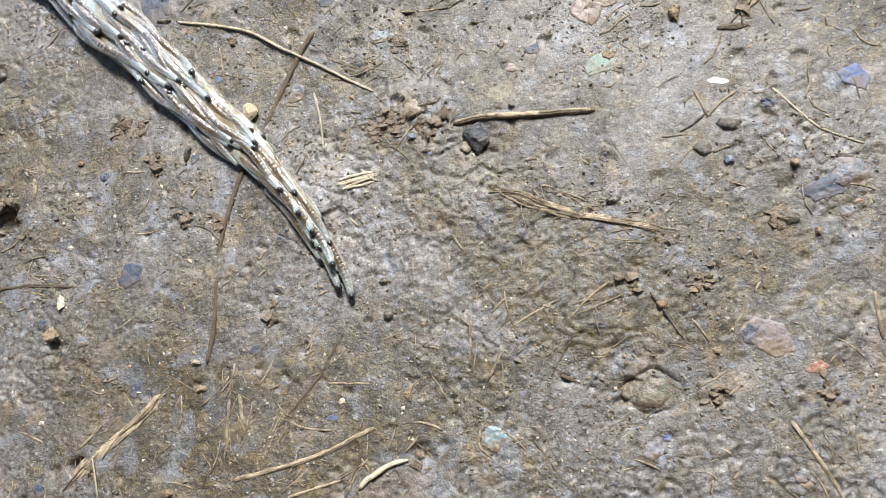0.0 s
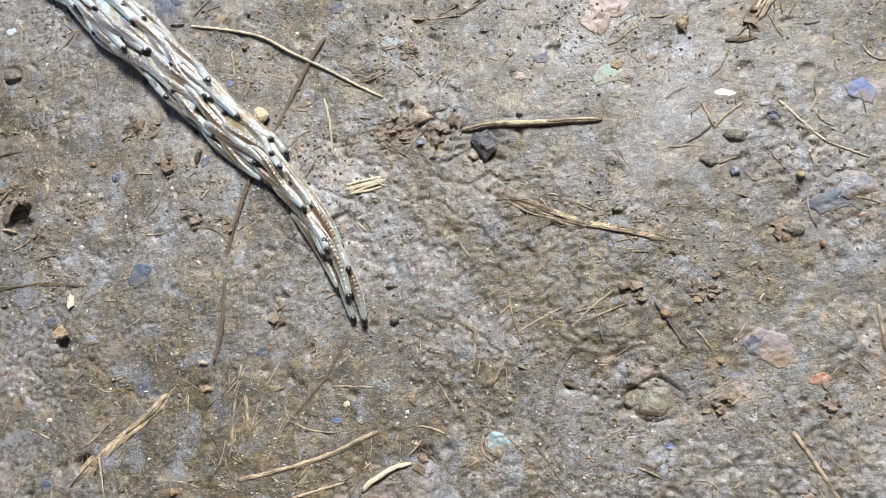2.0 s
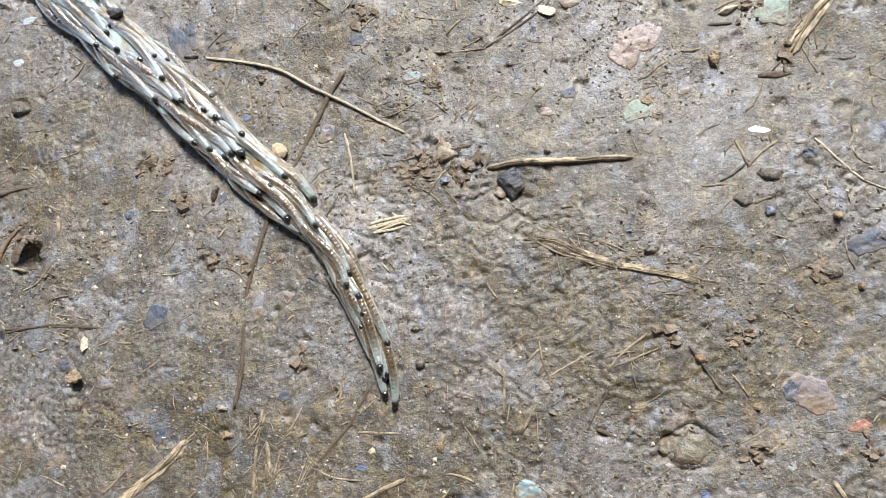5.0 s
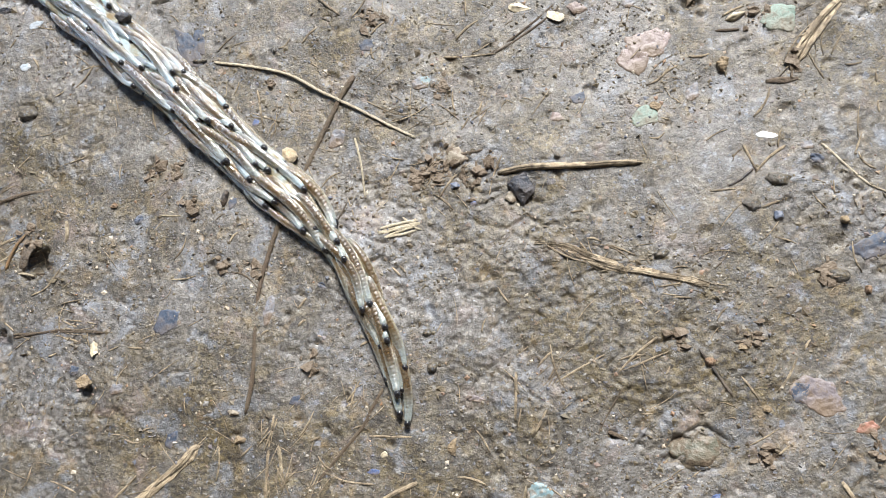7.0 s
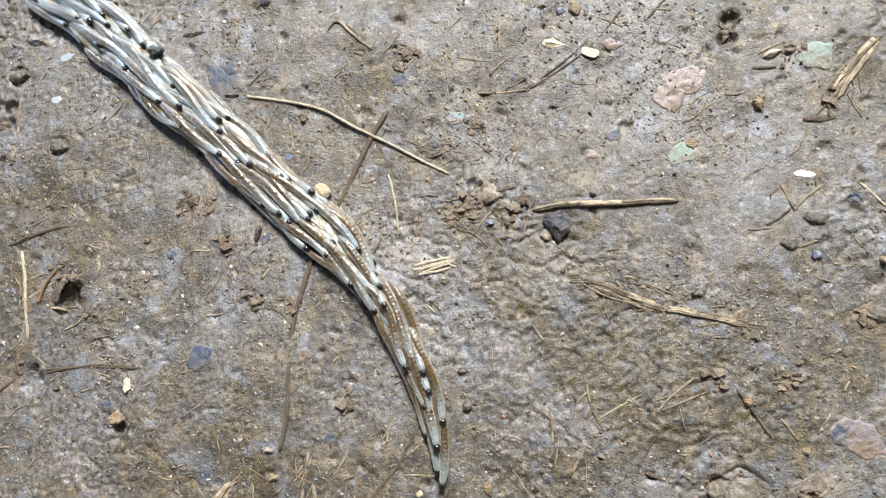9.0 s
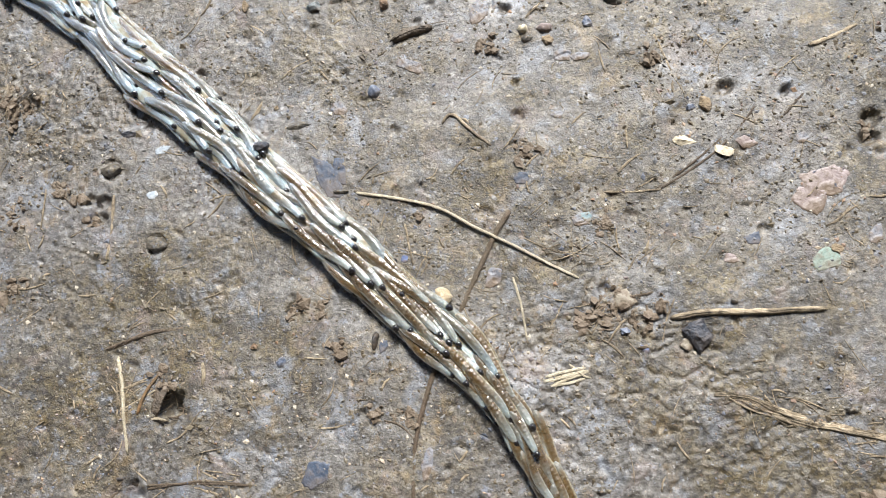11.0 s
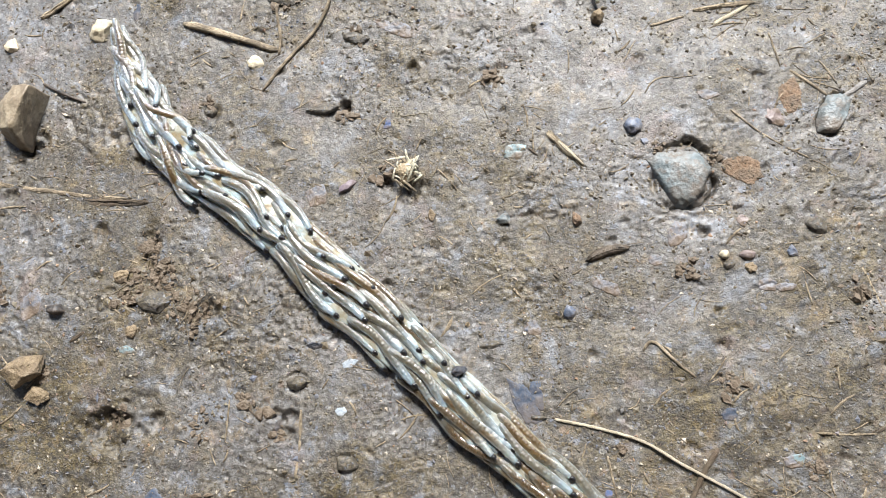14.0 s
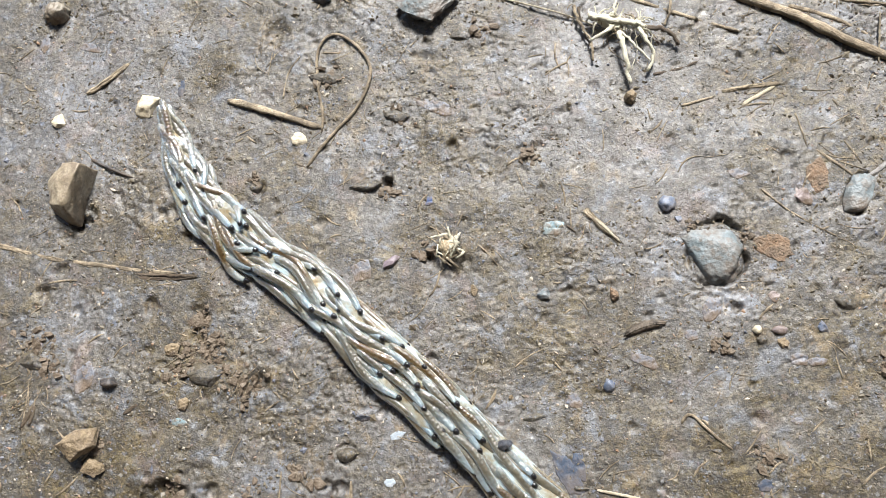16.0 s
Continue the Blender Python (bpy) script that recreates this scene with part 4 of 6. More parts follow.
def build_larvae():
    head_mesh = build_ring_meshes()
    rnd = random.Random(21)
    spots = []
    for layer, pitch in ((0, 7.4), (1, 7.0), (2, 9.0)):
        for lane in LANES[layer]:
            # the middle lanes reach furthest forward
            s = S_TIP - (0.0, 3.0, 12.0)[layer] - 17 * abs(lane) ** 1.3 - rnd.uniform(0, 3)
            while s > S_END + 6.5:
                spots.append((s, layer, lane * min(1.0, 0.35 + (s - S_END) / 14)))
                s -= pitch * rnd.uniform(0.75, 1.25)
    spots += [(S_TIP - 0.2, 0, 0.95), (S_TIP - 1.4, 0, -0.6), (S_TIP - 3.4, 1, 0.1), (S_TIP - 4.6, 0, -1.1), (S_TIP - 5.4, 1, 0.9), (S_TIP - 7.0, 1, -0.6), (S_TIP - 8.5, 0, 1.1), (S_TIP - 10.0, 1, 0.3)]
    for k, (s, layer, lane) in enumerate(spots):
        lv = Larva(k, s, layer, lane)
        if s > S_TIP - 6:
            lv.hold = max(0.0, S_TIP - s)
            lv.speed = 1.0
        root = tagged(new("larva"), ("slender pale translucent larva crawling on the mud", "glassy amber larva crawling over others", "glossy whitish larva crawling atop the column")[layer], "larva", "larvae crawling in a column")
        rings = [part("body_ring", RING_MESHES[2 * lv.look + lv.beaded][q], root) for q in range(SEGMENTS)]
        for ob in rings:
            ob.scale = (lv.length / 8.6, lv.fat, lv.fat)
        head = part("head", head_mesh, root, "shiny black head capsule")
        head.scale = (1.2 * lv.fat,) * 3
        LARVAE.append((lv, root, rings, head))


def slime_film():
    """The mucus that binds the column and fills the grooves between the bodies; it stays where it was laid."""
    s = np.arange(S_END + 3, S_TIP - 9, 0.4)
    across = np.linspace(-1, 1, 25)
    x, y = np.interp(s, ARC, TRAIL[:, 0]), np.interp(s, ARC, TRAIL[:, 1])
    dx, dy = np.gradient(x), np.gradient(y)
    q, wide = np.hypot(dx, dy), half_width(s, 0.0) + 0.25
    ends = np.clip(np.minimum(s - s[0], s[-1] - s) / 10, 0, 1) ** 0.5
    lat = across[None] * wide[:, None] * (1 + 0.08 * fractal(s[:, None] + 0 * across[None], 40 + 3 * np.sign(across)[None] + 0 * s[:, None], 3.0, 2, 90))
    px, py = x[:, None] - (dy / q)[:, None] * lat, y[:, None] + (dx / q)[:, None] * lat
    z = 0.25 + 0.5 + 0.62 * np.sqrt(1 - across[None] ** 2) * ends[:, None] + 0.34 * fractal(px, py, 2.6, 3, 94) + 0.10
    z = np.where(np.abs(across)[None] > 0.97, -0.3, z)
    x0, y0 = float(x.mean()), float(y.mean())
    verts = np.stack([px - x0, py - y0, z], -1).reshape(-1, 3) / 1000
    me = mesh_of("slime", verts.tolist(), grid_faces(len(s), len(across)).tolist(), SLIME)
    thing("slime", me, x0, y0, 0.0, "milky wet slime binding the crawling larvae", "slime")


def turned(d, roll):
    """The turn whose x points along d, rolled about it."""
    side = Vector((-d.y, d.x, 0)).normalized()
    up = d.cross(side)
    m = Matrix((d, side, up)).transposed().to_4x4()
    return m @ Matrix.Rotation(radians(roll), 4, "X")


def motions():
    """Every larva creeps along the trail in pushes and pauses, ring after ring."""
    times = [k * 1.0 for k in range(17)]
    for lv, root, rings, head in LARVAE:
        rows, ring_rows, head_rows = [], [[] for _ in rings], []
        for t in times:
            pts = lv.line(t)
            mid = pts[SEGMENTS // 2]
            rows.append((t, Matrix.Translation(mid / 1000)))
            for q in range(SEGMENTS):
                d = (pts[q] - pts[q + 1]).normalized()
                ring_rows[q].append((t, Matrix.Translation(((pts[q] + pts[q + 1]) / 2 - mid) / 1000) @ turned(d, lv.roll)))
            d = (pts[0] - pts[1]).normalized()
            d = (d + Vector((0, 0, -0.15))).normalized()
            head_rows.append((t, Matrix.Translation((pts[0] + d * 0.20 - mid) / 1000) @ turned(d, 0)))
        walk(root, rows)
        for ob, r in zip(rings, ring_rows):
            walk(ob, r)
        walk(head, head_rows)


# ---- hollows in the mud ----
dent(6.1, -2.7, 0.83, 0.9)
dent(5.6, -3.6, 0.52, 0.8)
dent(-48.3, 0.9, 0.73, 0.7)
dent(-45.0, -10.6, 0.83, 0.8)
dent(-55.1, 13.5, 1.35, 1.2)
dent(-14.6, 23.8, 0.62, 0.5)
dent(-12.0, -8.4, 0.93, 0.6)
dent(-43.0, 22.4, 0.83, 0.5)
dent(-36.3, 13.0, 0.52, 0.4)
dent(13.7, -3.3, 0.52, 0.4)
dent(0.7, -2.1, 0.42, 0.4)
dent(9.0, 38.5, 0.74, 0.9)
dent(8.8, 36.9, 0.63, 0.8)
dent(2.2, 41.6, 0.42, 0.8)
dent(-3.1, 42.0, 0.63, 0.7)
dent(-22.0, 43.7, 0.42, 0.5)
dent(-21.9, 40.6, 0.53, 0.5)
dent(-63.8, 31.8, 0.95, 0.8)
dent(-54.6, 13.3, 1.06, 1.0)
dent(-58.0, 5.2, 1.27, 0.8)
dent(-53.8, 46.6, 0.42, 0.6)
dent(-38.8, 45.7, 0.42, 0.5)
dent(-72.3, 44.0, 1.06, 0.8)
dent(-82.4, 31.9, 1.92, 1.1)
dent(-80.3, 32.8, 0.79, 0.8)
dent(-51.5, 69.7, 0.57, 0.6)
dent(-58.7, 65.6, 0.57, 0.6)
dent(-63.2, 33.3, 0.79, 0.7)
dent(-58.7, 65.4, 0.48, 0.8)
dent(-94.5, 61.7, 0.97, 0.9)
dent(-92.9, 62.9, 0.61, 0.6)
dent(-84.4, 62.7, 0.61, 0.5)
dent(-81.5, 60.0, 0.73, 0.6)
dent(-82.4, 32.9, 1.21, 0.8)
dent(-76.8, 32.9, 0.85, 0.7)
dent(-73.5, 65.3, 0.73, 0.7)
dent(-54.0, 56.9, 0.85, 0.6)
dent(-51.6, 56.2, 1.21, 0.7)
dent(-50.4, 61.1, 0.36, 0.4)
dent(-96.1, 56.4, 0.73, 0.5)
dent(-97.9, 53.9, 0.97, 0.5)
dent(-84.9, 52.1, 0.97, 0.6)
dent(-79.2, 51.1, 1.09, 0.6)
dent(-79.4, 48.7, 0.85, 0.5)
dent(-22.9, 51.3, 0.48, 0.6)
dent(-64.5, 33.6, 0.61, 0.5)
dent(-20.7, 78.2, 0.36, 0.4)
dent(-72.1, 84.0, 1.21, 0.5)

# cracks round bedded stones
RINGS.append((8.0, -3.1, 2.18, 1.72, 0, 0.55))
RINGS.append((-57.2, 29.0, 0.90, 0.95, 0, 0.4))
RINGS.append((-24.7, 57.0, 2.75, 3.2, 0, 0.9))
RINGS.append((-10.4, 62.6, 1.15, 2.12, -25, 0.9))
RINGS.append((-62.5, 36.7, 0.91, 0.97, 0, 0.4))
# broken, crumbly spots
thatch(-29.5, -3.1, 85, 1.7)
thatch(-29.1, -6.7, 80, 1.7)
thatch(-30.4, -8.7, 100, 1.2)
thatch(-41.4, -8.4, 42, 1.7)
thatch(-44.1, -10.6, 50, 1.2)
thatch(-14.2, -8.4, 60, 1.7)
thatch(-17.3, -10.9, 40, 1.5)
thatch(-23.6, -10.6, 25, 1.7)
thatch(-21.7, 1.0, 60, 1.2)
thatch(-25.8, -7.2, 60, 1.7)
thatch(-4.1, 3.4, 35, 1.2)
thatch(3.7, 4.3, 45, 1.2)
thatch(1.5, 12.9, -20, 2.1)
thatch(5.9, 11.5, -12, 1.7)
thatch(20.9, -7.7, -55, 1.5)
thatch(-50.4, 7.1, 5, 1.7)
thatch(-98.4, 46.9, 70, 1.9)
thatch(-97.8, 41.4, 60, 1.5)
thatch(-81.2, 46.9, 40, 2.2)
thatch(-73.9, 42.1, 70, 1.5)
thatch(-33.5, 81.6, -30, 2.2)
thatch(-18.7, 74.2, 15, 1.9)
thatch(-73.3, 81.9, 60, 1.7)
thatch(-83.8, 55.6, 0, 1.9)
thatch(-11.6, 65.9, -40, 1.9)
thatch(-51.6, 59.3, -50, 1.5)
thatch(-74.5, 44.4, 70, 2.1)
thatch(-75.0, 24.5, 60, 1.7)
thatch(-59.3, 14.9, 80, 1.7)
thatch(-55.8, 14.9, 60, 1.3)
thatch(-14.5, 21.4, 30, 2.1)
thatch(-30.6, 26.9, 100, 1.1)
thatch(-1.4, 13.4, -20, 2.1)
thatch(19.1, 32.7, 50, 1.7)
thatch(-17.6, 28.0, 15, 1.7)
heap(-15.1, 21.9, 1.3)
heap(-11.8, 20.6, 1.1)
heap(-9.7, 22.4, 0.7)
heap(-40.5, 22.4, 1.0)
heap(-42.4, 23.0, 0.6)
heap(13.2, -3.5, 0.9)
heap(-31.4, 12.6, 0.7)
heap(-35.2, 13.0, 0.6)
heap(-12.0, -8.9, 1.0)
heap(-43.5, -10.6, 0.7)
heap(6.2, 6.0, 0.9)
heap(-26.2, 3.6, 0.7)
heap(-31.3, 31.2, 0.4)
heap(19.1, 11.9, 1.1)
heap(22.1, -2.8, 0.9)
heap(12.3, 6.2, 0.9)
heap(-80.5, 46.3, 2.0)
heap(-77.5, 48.7, 1.5)
heap(-98.6, 48.2, 1.8)
heap(-96.3, 45.7, 1.3)
heap(-79.2, 51.1, 1.0)
heap(-73.9, 66.3, 0.7)
heap(-65.5, 78.0, 1.1)
heap(-57.9, 73.2, 0.9)
heap(-72.8, 32.4, 1.3)
heap(-89.5, 37.3, 0.8)
heap(-48.4, 82.5, 1.0)
heap(-54.0, 58.1, 1.2)
heap(-26.5, 59.8, 0.8)
heap(-21.6, 58.5, 0.7)
heap(-74.0, 42.7, 1.0)
heap(-58.4, 64.5, 0.7)
heap(-78.0, 46.8, 1.7)
heap(-72.7, 43.3, 0.9)
heap(-81.5, 32.7, 1.2)
heap(-64.2, 31.6, 0.8)
heap(-43.2, 68.3, 0.9)
heap(-55.9, 15.5, 1.2)
heap(-38.6, 18.8, 1.0)
heap(-43.2, 22.3, 0.8)
heap(-14.5, 21.9, 1.5)
heap(-16.0, 20.9, 0.9)
heap(-67.8, 34.9, 0.7)
heap(-65.9, 34.2, 0.6)
heap(-9.6, 45.4, 0.9)
heap(-33.1, 12.8, 0.7)
heap(-21.4, 37.0, 0.9)
heap(8.4, 37.7, 0.7)
heap(-24.6, 47.5, 0.9)
heap(-14.3, 29.7, 0.9)
heap(-74.5, 44.7, 1.7)
heap(-77.3, 47.8, 1.2)
heap(-72.0, 24.5, 1.2)
heap(17.1, 30.7, 0.9)
heap(14.0, 35.2, 0.9)

build_ground()
build_sky_blockers()
scatter_stuff()

# ---- stalks, stones and chips, one by one ----
straw([(-37.4, 33.6), (-33.2, 32.8), (-29.3, 31.7), (-26.0, 29.8), (-22.5, 28.0), (-19.6, 26.4), (-16.7, 24.9)], 0.36, FRESH, "thin tan dry grass stalk lying across a stem", "straw", "straw", lift=0.5)
straw([(-22.8, 31.3), (-24.2, 29.0), (-25.8, 25.6), (-26.9, 23.1), (-27.9, 21.1), (-29.8, 16.7), (-30.8, 13.4), (-31.5, 10.1), (-31.6, 5.8), (-31.7, 2.1), (-32.2, -0.7)], 0.57, STEM, "long brown dry stem lying under the larvae", "stem", "stem")
straw([(-9.0, 21.2), (-5.9, 21.7), (-1.8, 21.7), (3.9, 21.9)], 0.68, STRAW, "split tan twig with a frayed end", "twig", "twig", split=True, lift=0.3)
straw([(-22.6, 25.1), (-21.9, 22.5), (-21.4, 19.2)], 0.26, FRESH, "short pale grass blade on the mud", "straw", "straw")
straw([(-22.7, 19.6), (-23.3, 18.4), (-24.0, 17.1)], 0.21, STEM, "thin dark rootlet on the mud", "rootlet", "rootlet")
straw([(-32.6, 30.4), (-32.3, 28.9), (-31.8, 26.4)], 0.26, STRAW, "short tan grass bit beside the larvae", "straw", "straw")
straw([(-20.1, 15.9), (-18.3, 16.3), (-16.2, 16.7)], 0.62, FRESH, "cream splinter of split straw on mud", "splinter", "splinter", flat=0.25)
straw([(-19.3, 15.5), (-17.7, 16.1), (-16.6, 16.4)], 0.31, FRESH, "narrow cream splinter of straw", "splinter", "splinter")
straw([(-5.7, 14.6), (-3.2, 14.4), (-1.5, 13.6), (0.3, 12.8)], 0.99, STRAW, "frayed straw half sunk in the mud", "straw", "straw", flat=0.25, split=True, sink=0.0)
straw([(-1.5, 13.5), (1.5, 12.5), (4.9, 11.8), (9.2, 10.9)], 1.04, STRAW, "brown straw half sunk in the mud", "straw", "straw", flat=0.25, split=True, sink=0.03)
straw([(8.1, 5.4), (9.4, 3.4), (10.6, 1.5)], 0.31, BLACK, "thin blackened twig on the mud", "twig", "twig")
straw([(10.9, 1.1), (12.4, -1.0), (13.8, -2.9)], 0.16, STEM, "fine dark rootlet sunk in mud", "rootlet", "rootlet", sink=0.05)
straw([(12.6, 23.2), (13.1, 22.0), (13.6, 20.8)], 0.31, STRAW, "tan grass bit leaning on another", "straw", "straw")
straw([(16.1, 23.0), (14.8, 22.1), (13.5, 20.7)], 0.31, STRAW, "short tan grass bit on the mud", "straw", "straw")
straw([(13.3, 21.0), (12.2, 20.1), (11.2, 19.5)], 0.31, BLACK, "short black twig on the mud", "twig", "twig")
straw([(19.1, 23.1), (21.5, 20.5), (23.2, 19.2), (26.3, 17.9)], 0.26, FRESH, "long pale thin grass blade", "straw", "straw")
straw([(-7.5, 3.3), (-7.5, 1.4), (-7.6, -0.9)], 0.31, STRAW, "short straight tan straw", "straw", "straw")
straw([(-20.6, -2.5), (-16.9, -2.5), (-13.1, -2.4)], 0.26, STRAW, "thin straight brown straw half sunk", "straw", "straw", sink=0.05)
straw([(-29.5, -11.3), (-26.8, -10.6), (-23.6, -9.7), (-19.9, -8.3), (-18.1, -7.3), (-16.2, -6.4)], 0.57, STRAW, "brown frayed stalk on the mud", "straw", "straw", flat=0.6, split=True)
straw([(-17.5, -11.7), (-16.8, -10.9), (-15.6, -10.1), (-14.4, -9.4), (-13.1, -9.1)], 0.57, FRESH, "curved cream-coloured straw lying on damp mud", "straw", "straw", lift=0.4)
straw([(-24.1, -12.6), (-21.4, -11.7), (-19.2, -11.0)], 0.31, STRAW, "thin tan straw on the mud", "straw", "straw")
straw([(-45.8, -12.3), (-44.1, -10.3), (-42.2, -8.7), (-39.2, -6.3), (-36.4, -3.5)], 1.14, STRAW, "wide tan dry leaf blade, half buried", "leaf blade", "leaf_blade", flat=0.16, split=True)
straw([(-43.4, -9.4), (-42.8, -11.3), (-42.4, -13.6)], 0.21, FRESH, "thin pale curved fibre", "fibre", "fibre", lift=0.5)
straw([(-17.3, -8.2), (-17.7, -9.7), (-18.2, -11.0)], 0.36, STEM, "short dark twig pressed into mud", "twig", "twig")
straw([(-19.4, 1.7), (-20.4, -0.1), (-21.2, -1.7), (-22.4, -3.2), (-24.1, -5.2), (-26.7, -8.3)], 0.42, STEM, "crooked dark root pressed into mud", "root", "root", sink=0.1)
straw([(-4.0, 2.4), (-1.9, 3.7), (0.3, 4.9)], 0.21, STRAW, "faint tan fibre on the mud", "fibre", "fibre")
straw([(4.7, 6.4), (2.8, 4.9), (1.3, 3.3)], 0.26, STRAW, "thin tan curved fibre", "fibre", "fibre")
straw([(0.1, -1.6), (2.0, -2.4)], 0.52, STEM, "short brown twig stub", "twig", "twig")
straw([(26.2, 5.3), (26.3, 3.6), (26.5, 1.3)], 0.42, STRAW, "bent tan straw stub", "straw", "straw")
straw([(18.9, -5.3), (20.4, -7.7), (21.6, -9.6), (22.5, -11.6)], 0.42, STRAW, "thin tan stalk on the mud", "straw", "straw")
straw([(14.8, 28.9), (16.0, 29.0), (17.1, 29.0)], 0.62, STEM, "brown bark splinter lying on damp mud", "bark", "bark_splinter", flat=0.6)
straw([(-56.6, 6.4), (-53.5, 6.6), (-51.0, 6.9), (-47.2, 6.7)], 0.31, STEM, "dark thin stem pressed into mud", "stem", "stem")
straw([(-29.5, -0.8), (-29.9, -4.2), (-30.1, -8.3)], 0.42, STRAW, "faint tan straw sunk in the mud", "straw", "straw", sink=0.1)
straw([(-29.0, -3.4), (-28.7, -5.2), (-28.4, -7.3)], 0.47, PALE, "pale straw sunk in the mud", "straw", "straw", sink=0.1, flat=0.6)
straw([(-34.3, 12.4), (-32.7, 11.9), (-30.9, 10.1)], 0.21, STEM, "fine brown rootlet lying on damp mud", "rootlet", "rootlet")
straw([(-20.0, -6.7), (-22.6, -6.5), (-24.8, -5.7)], 0.21, STRAW, "faint tan fibre lying on damp mud", "fibre", "fibre")
straw([(-5.0, 13.9), (-3.7, 14.2), (-2.0, 13.1)], 0.21, STEM, "thin dark fibre beside a straw", "fibre", "fibre")
straw([(11.5, -1.5), (13.2, -3.3), (14.5, -4.0)], 0.36, STEM, "brown root stub half buried in mud", "root", "root", sink=0.1)
straw([(-15.1, 22.4), (-12.4, 23.1), (-10.3, 23.5)], 0.42, STEM, "short brown root crossing a stalk", "root", "root", sink=0.1)
straw([(-8.6, 22.9), (-9.4, 21.0), (-9.8, 19.1)], 0.21, STRAW, "thin tan grass bit", "straw", "straw")
straw([(10.7, 1.4), (10.3, 1.9), (10.1, 2.6)], 0.16, STEM, "tiny dark rootlet lying on damp mud", "rootlet", "rootlet")
straw([(1.7, 2.1), (0.2, -0.5), (-0.5, -1.9)], 0.16, STEM, "fine dark rootlet lying on damp mud", "rootlet", "rootlet")
straw([(-2.1, -7.2), (-0.7, -9.1), (0.9, -11.4)], 0.31, STEM, "thin brown stem pressed into mud", "stem", "stem", sink=0.08)
straw([(14.4, 1.8), (15.4, 3.3), (16.1, 4.7)], 0.26, STRAW, "short tan fibre lying on damp mud", "fibre", "fibre")
straw([(-6.7, -6.4), (-6.8, -7.8), (-5.7, -8.8)], 0.26, PALE, "pale curled fibre beside a teal chip", "fibre", "fibre")
straw([(21.3, 36.1), (19.2, 33.5), (17.1, 30.4)], 1.36, STRAW, "broad weathered straw splinter", "straw", "straw", flat=0.2, split=True)
straw([(-3.4, 37.6), (-6.1, 35.3), (-9.7, 32.8)], 0.26, STEM, "thin brown stalk on the mud", "straw", "straw")
straw([(-27.2, 40.0), (-26.0, 38.9), (-24.4, 37.6)], 0.31, STRAW, "short bent tan straw", "straw", "straw")
straw([(15.7, 28.8), (17.5, 29.1)], 0.63, STEM, "brown bark scrap on mud", "bark", "bark_splinter", flat=0.5)
straw([(-60.5, 18.2), (-59.8, 15.5), (-59.3, 12.5), (-58.7, 9.2)], 0.42, FRESH, "pale dry straw on the mud", "straw", "straw")
straw([(-63.3, 18.3), (-60.3, 19.4), (-57.1, 20.5), (-53.1, 20.9)], 0.53, STEM, "rough brown stem half buried", "stem", "stem", sink=0.1, split=True)
straw([(-56.6, 6.1), (-53.5, 6.6), (-50.2, 6.7), (-46.6, 6.6)], 0.32, STEM, "dark stem leaning on a black clod", "stem", "stem")
straw([(-59.6, 5.7), (-60.8, 4.8), (-62.7, 3.1)], 0.37, STEM, "short dark stem by a clod", "stem", "stem")
straw([(-14.2, 32.8), (-11.6, 32.7), (-9.1, 32.8)], 0.26, STRAW, "thin tan grass stalk, broken", "straw", "straw")
straw([(-9.2, 32.9), (-7.0, 34.2), (-4.4, 36.0), (-2.3, 38.0), (-0.6, 40.2)], 0.26, STEM, "thin brown stalk on the mud", "straw", "straw")
straw([(4.4, 45.7), (6.5, 46.4), (8.7, 47.5)], 0.48, STRAW, "tan straw splinter on the mud", "straw", "straw", flat=0.6)
straw([(-9.1, 47.9), (-8.3, 45.8), (-7.7, 43.7), (-7.7, 41.9)], 0.32, STRAW, "bent tan straw pressed in mud", "straw", "straw")
straw([(-30.7, 34.6), (-29.9, 34.9), (-29.5, 35.7)], 0.16, STRAW, "tiny tan fibre lying on damp mud", "fibre", "fibre")
straw([(-48.1, 41.5), (-47.4, 42.3), (-47.1, 43.2)], 0.21, STRAW, "short tan fibre lying on damp mud", "fibre", "fibre")
straw([(10.7, 33.9), (12.8, 33.9)], 0.37, STEM, "short brown twig lying on damp mud", "twig", "twig")
straw([(1.8, 39.2), (3.6, 41.2)], 0.26, STEM, "short brown twig lying on damp mud", "twig", "twig")
straw([(-18.5, 38.3), (-19.1, 36.3), (-19.9, 34.2)], 0.26, STRAW, "faint tan straw sunk in mud", "straw", "straw", sink=0.1)
straw([(-51.7, 17.6), (-51.5, 16.5), (-51.6, 15.4)], 0.48, PALE, "short pale straw stub", "straw", "straw", flat=0.6)
straw([(-54.9, 10.2), (-53.3, 11.0), (-51.9, 12.8)], 0.21, STRAW, "curved tan fibre lying on damp mud", "fibre", "fibre")
straw([(-59.5, 13.3), (-57.5, 14.4), (-56.1, 15.2)], 0.21, PALE, "fine pale fibre lying on damp mud", "fibre", "fibre")
straw([(-41.9, 18.0), (-40.8, 17.9), (-39.7, 17.9)], 0.21, PALE, "short pale straw lying on damp mud", "straw", "straw")
straw([(-62.0, 34.1), (-62.0, 30.9), (-62.3, 27.6)], 0.37, STRAW, "short upright-lying tan straw", "straw", "straw")
straw([(-69.4, 35.0), (-69.5, 32.6), (-69.6, 30.8)], 0.21, STRAW, "thin tan fibre lying on damp mud", "fibre", "fibre")
straw([(-77.5, 75.9), (-75.0, 75.2), (-72.4, 74.3), (-69.6, 73.3), (-66.4, 72.2)], 0.91, STRAW, "tan hollow straw with a dark node", "straw", "straw", node=0.42, lift=0.4)
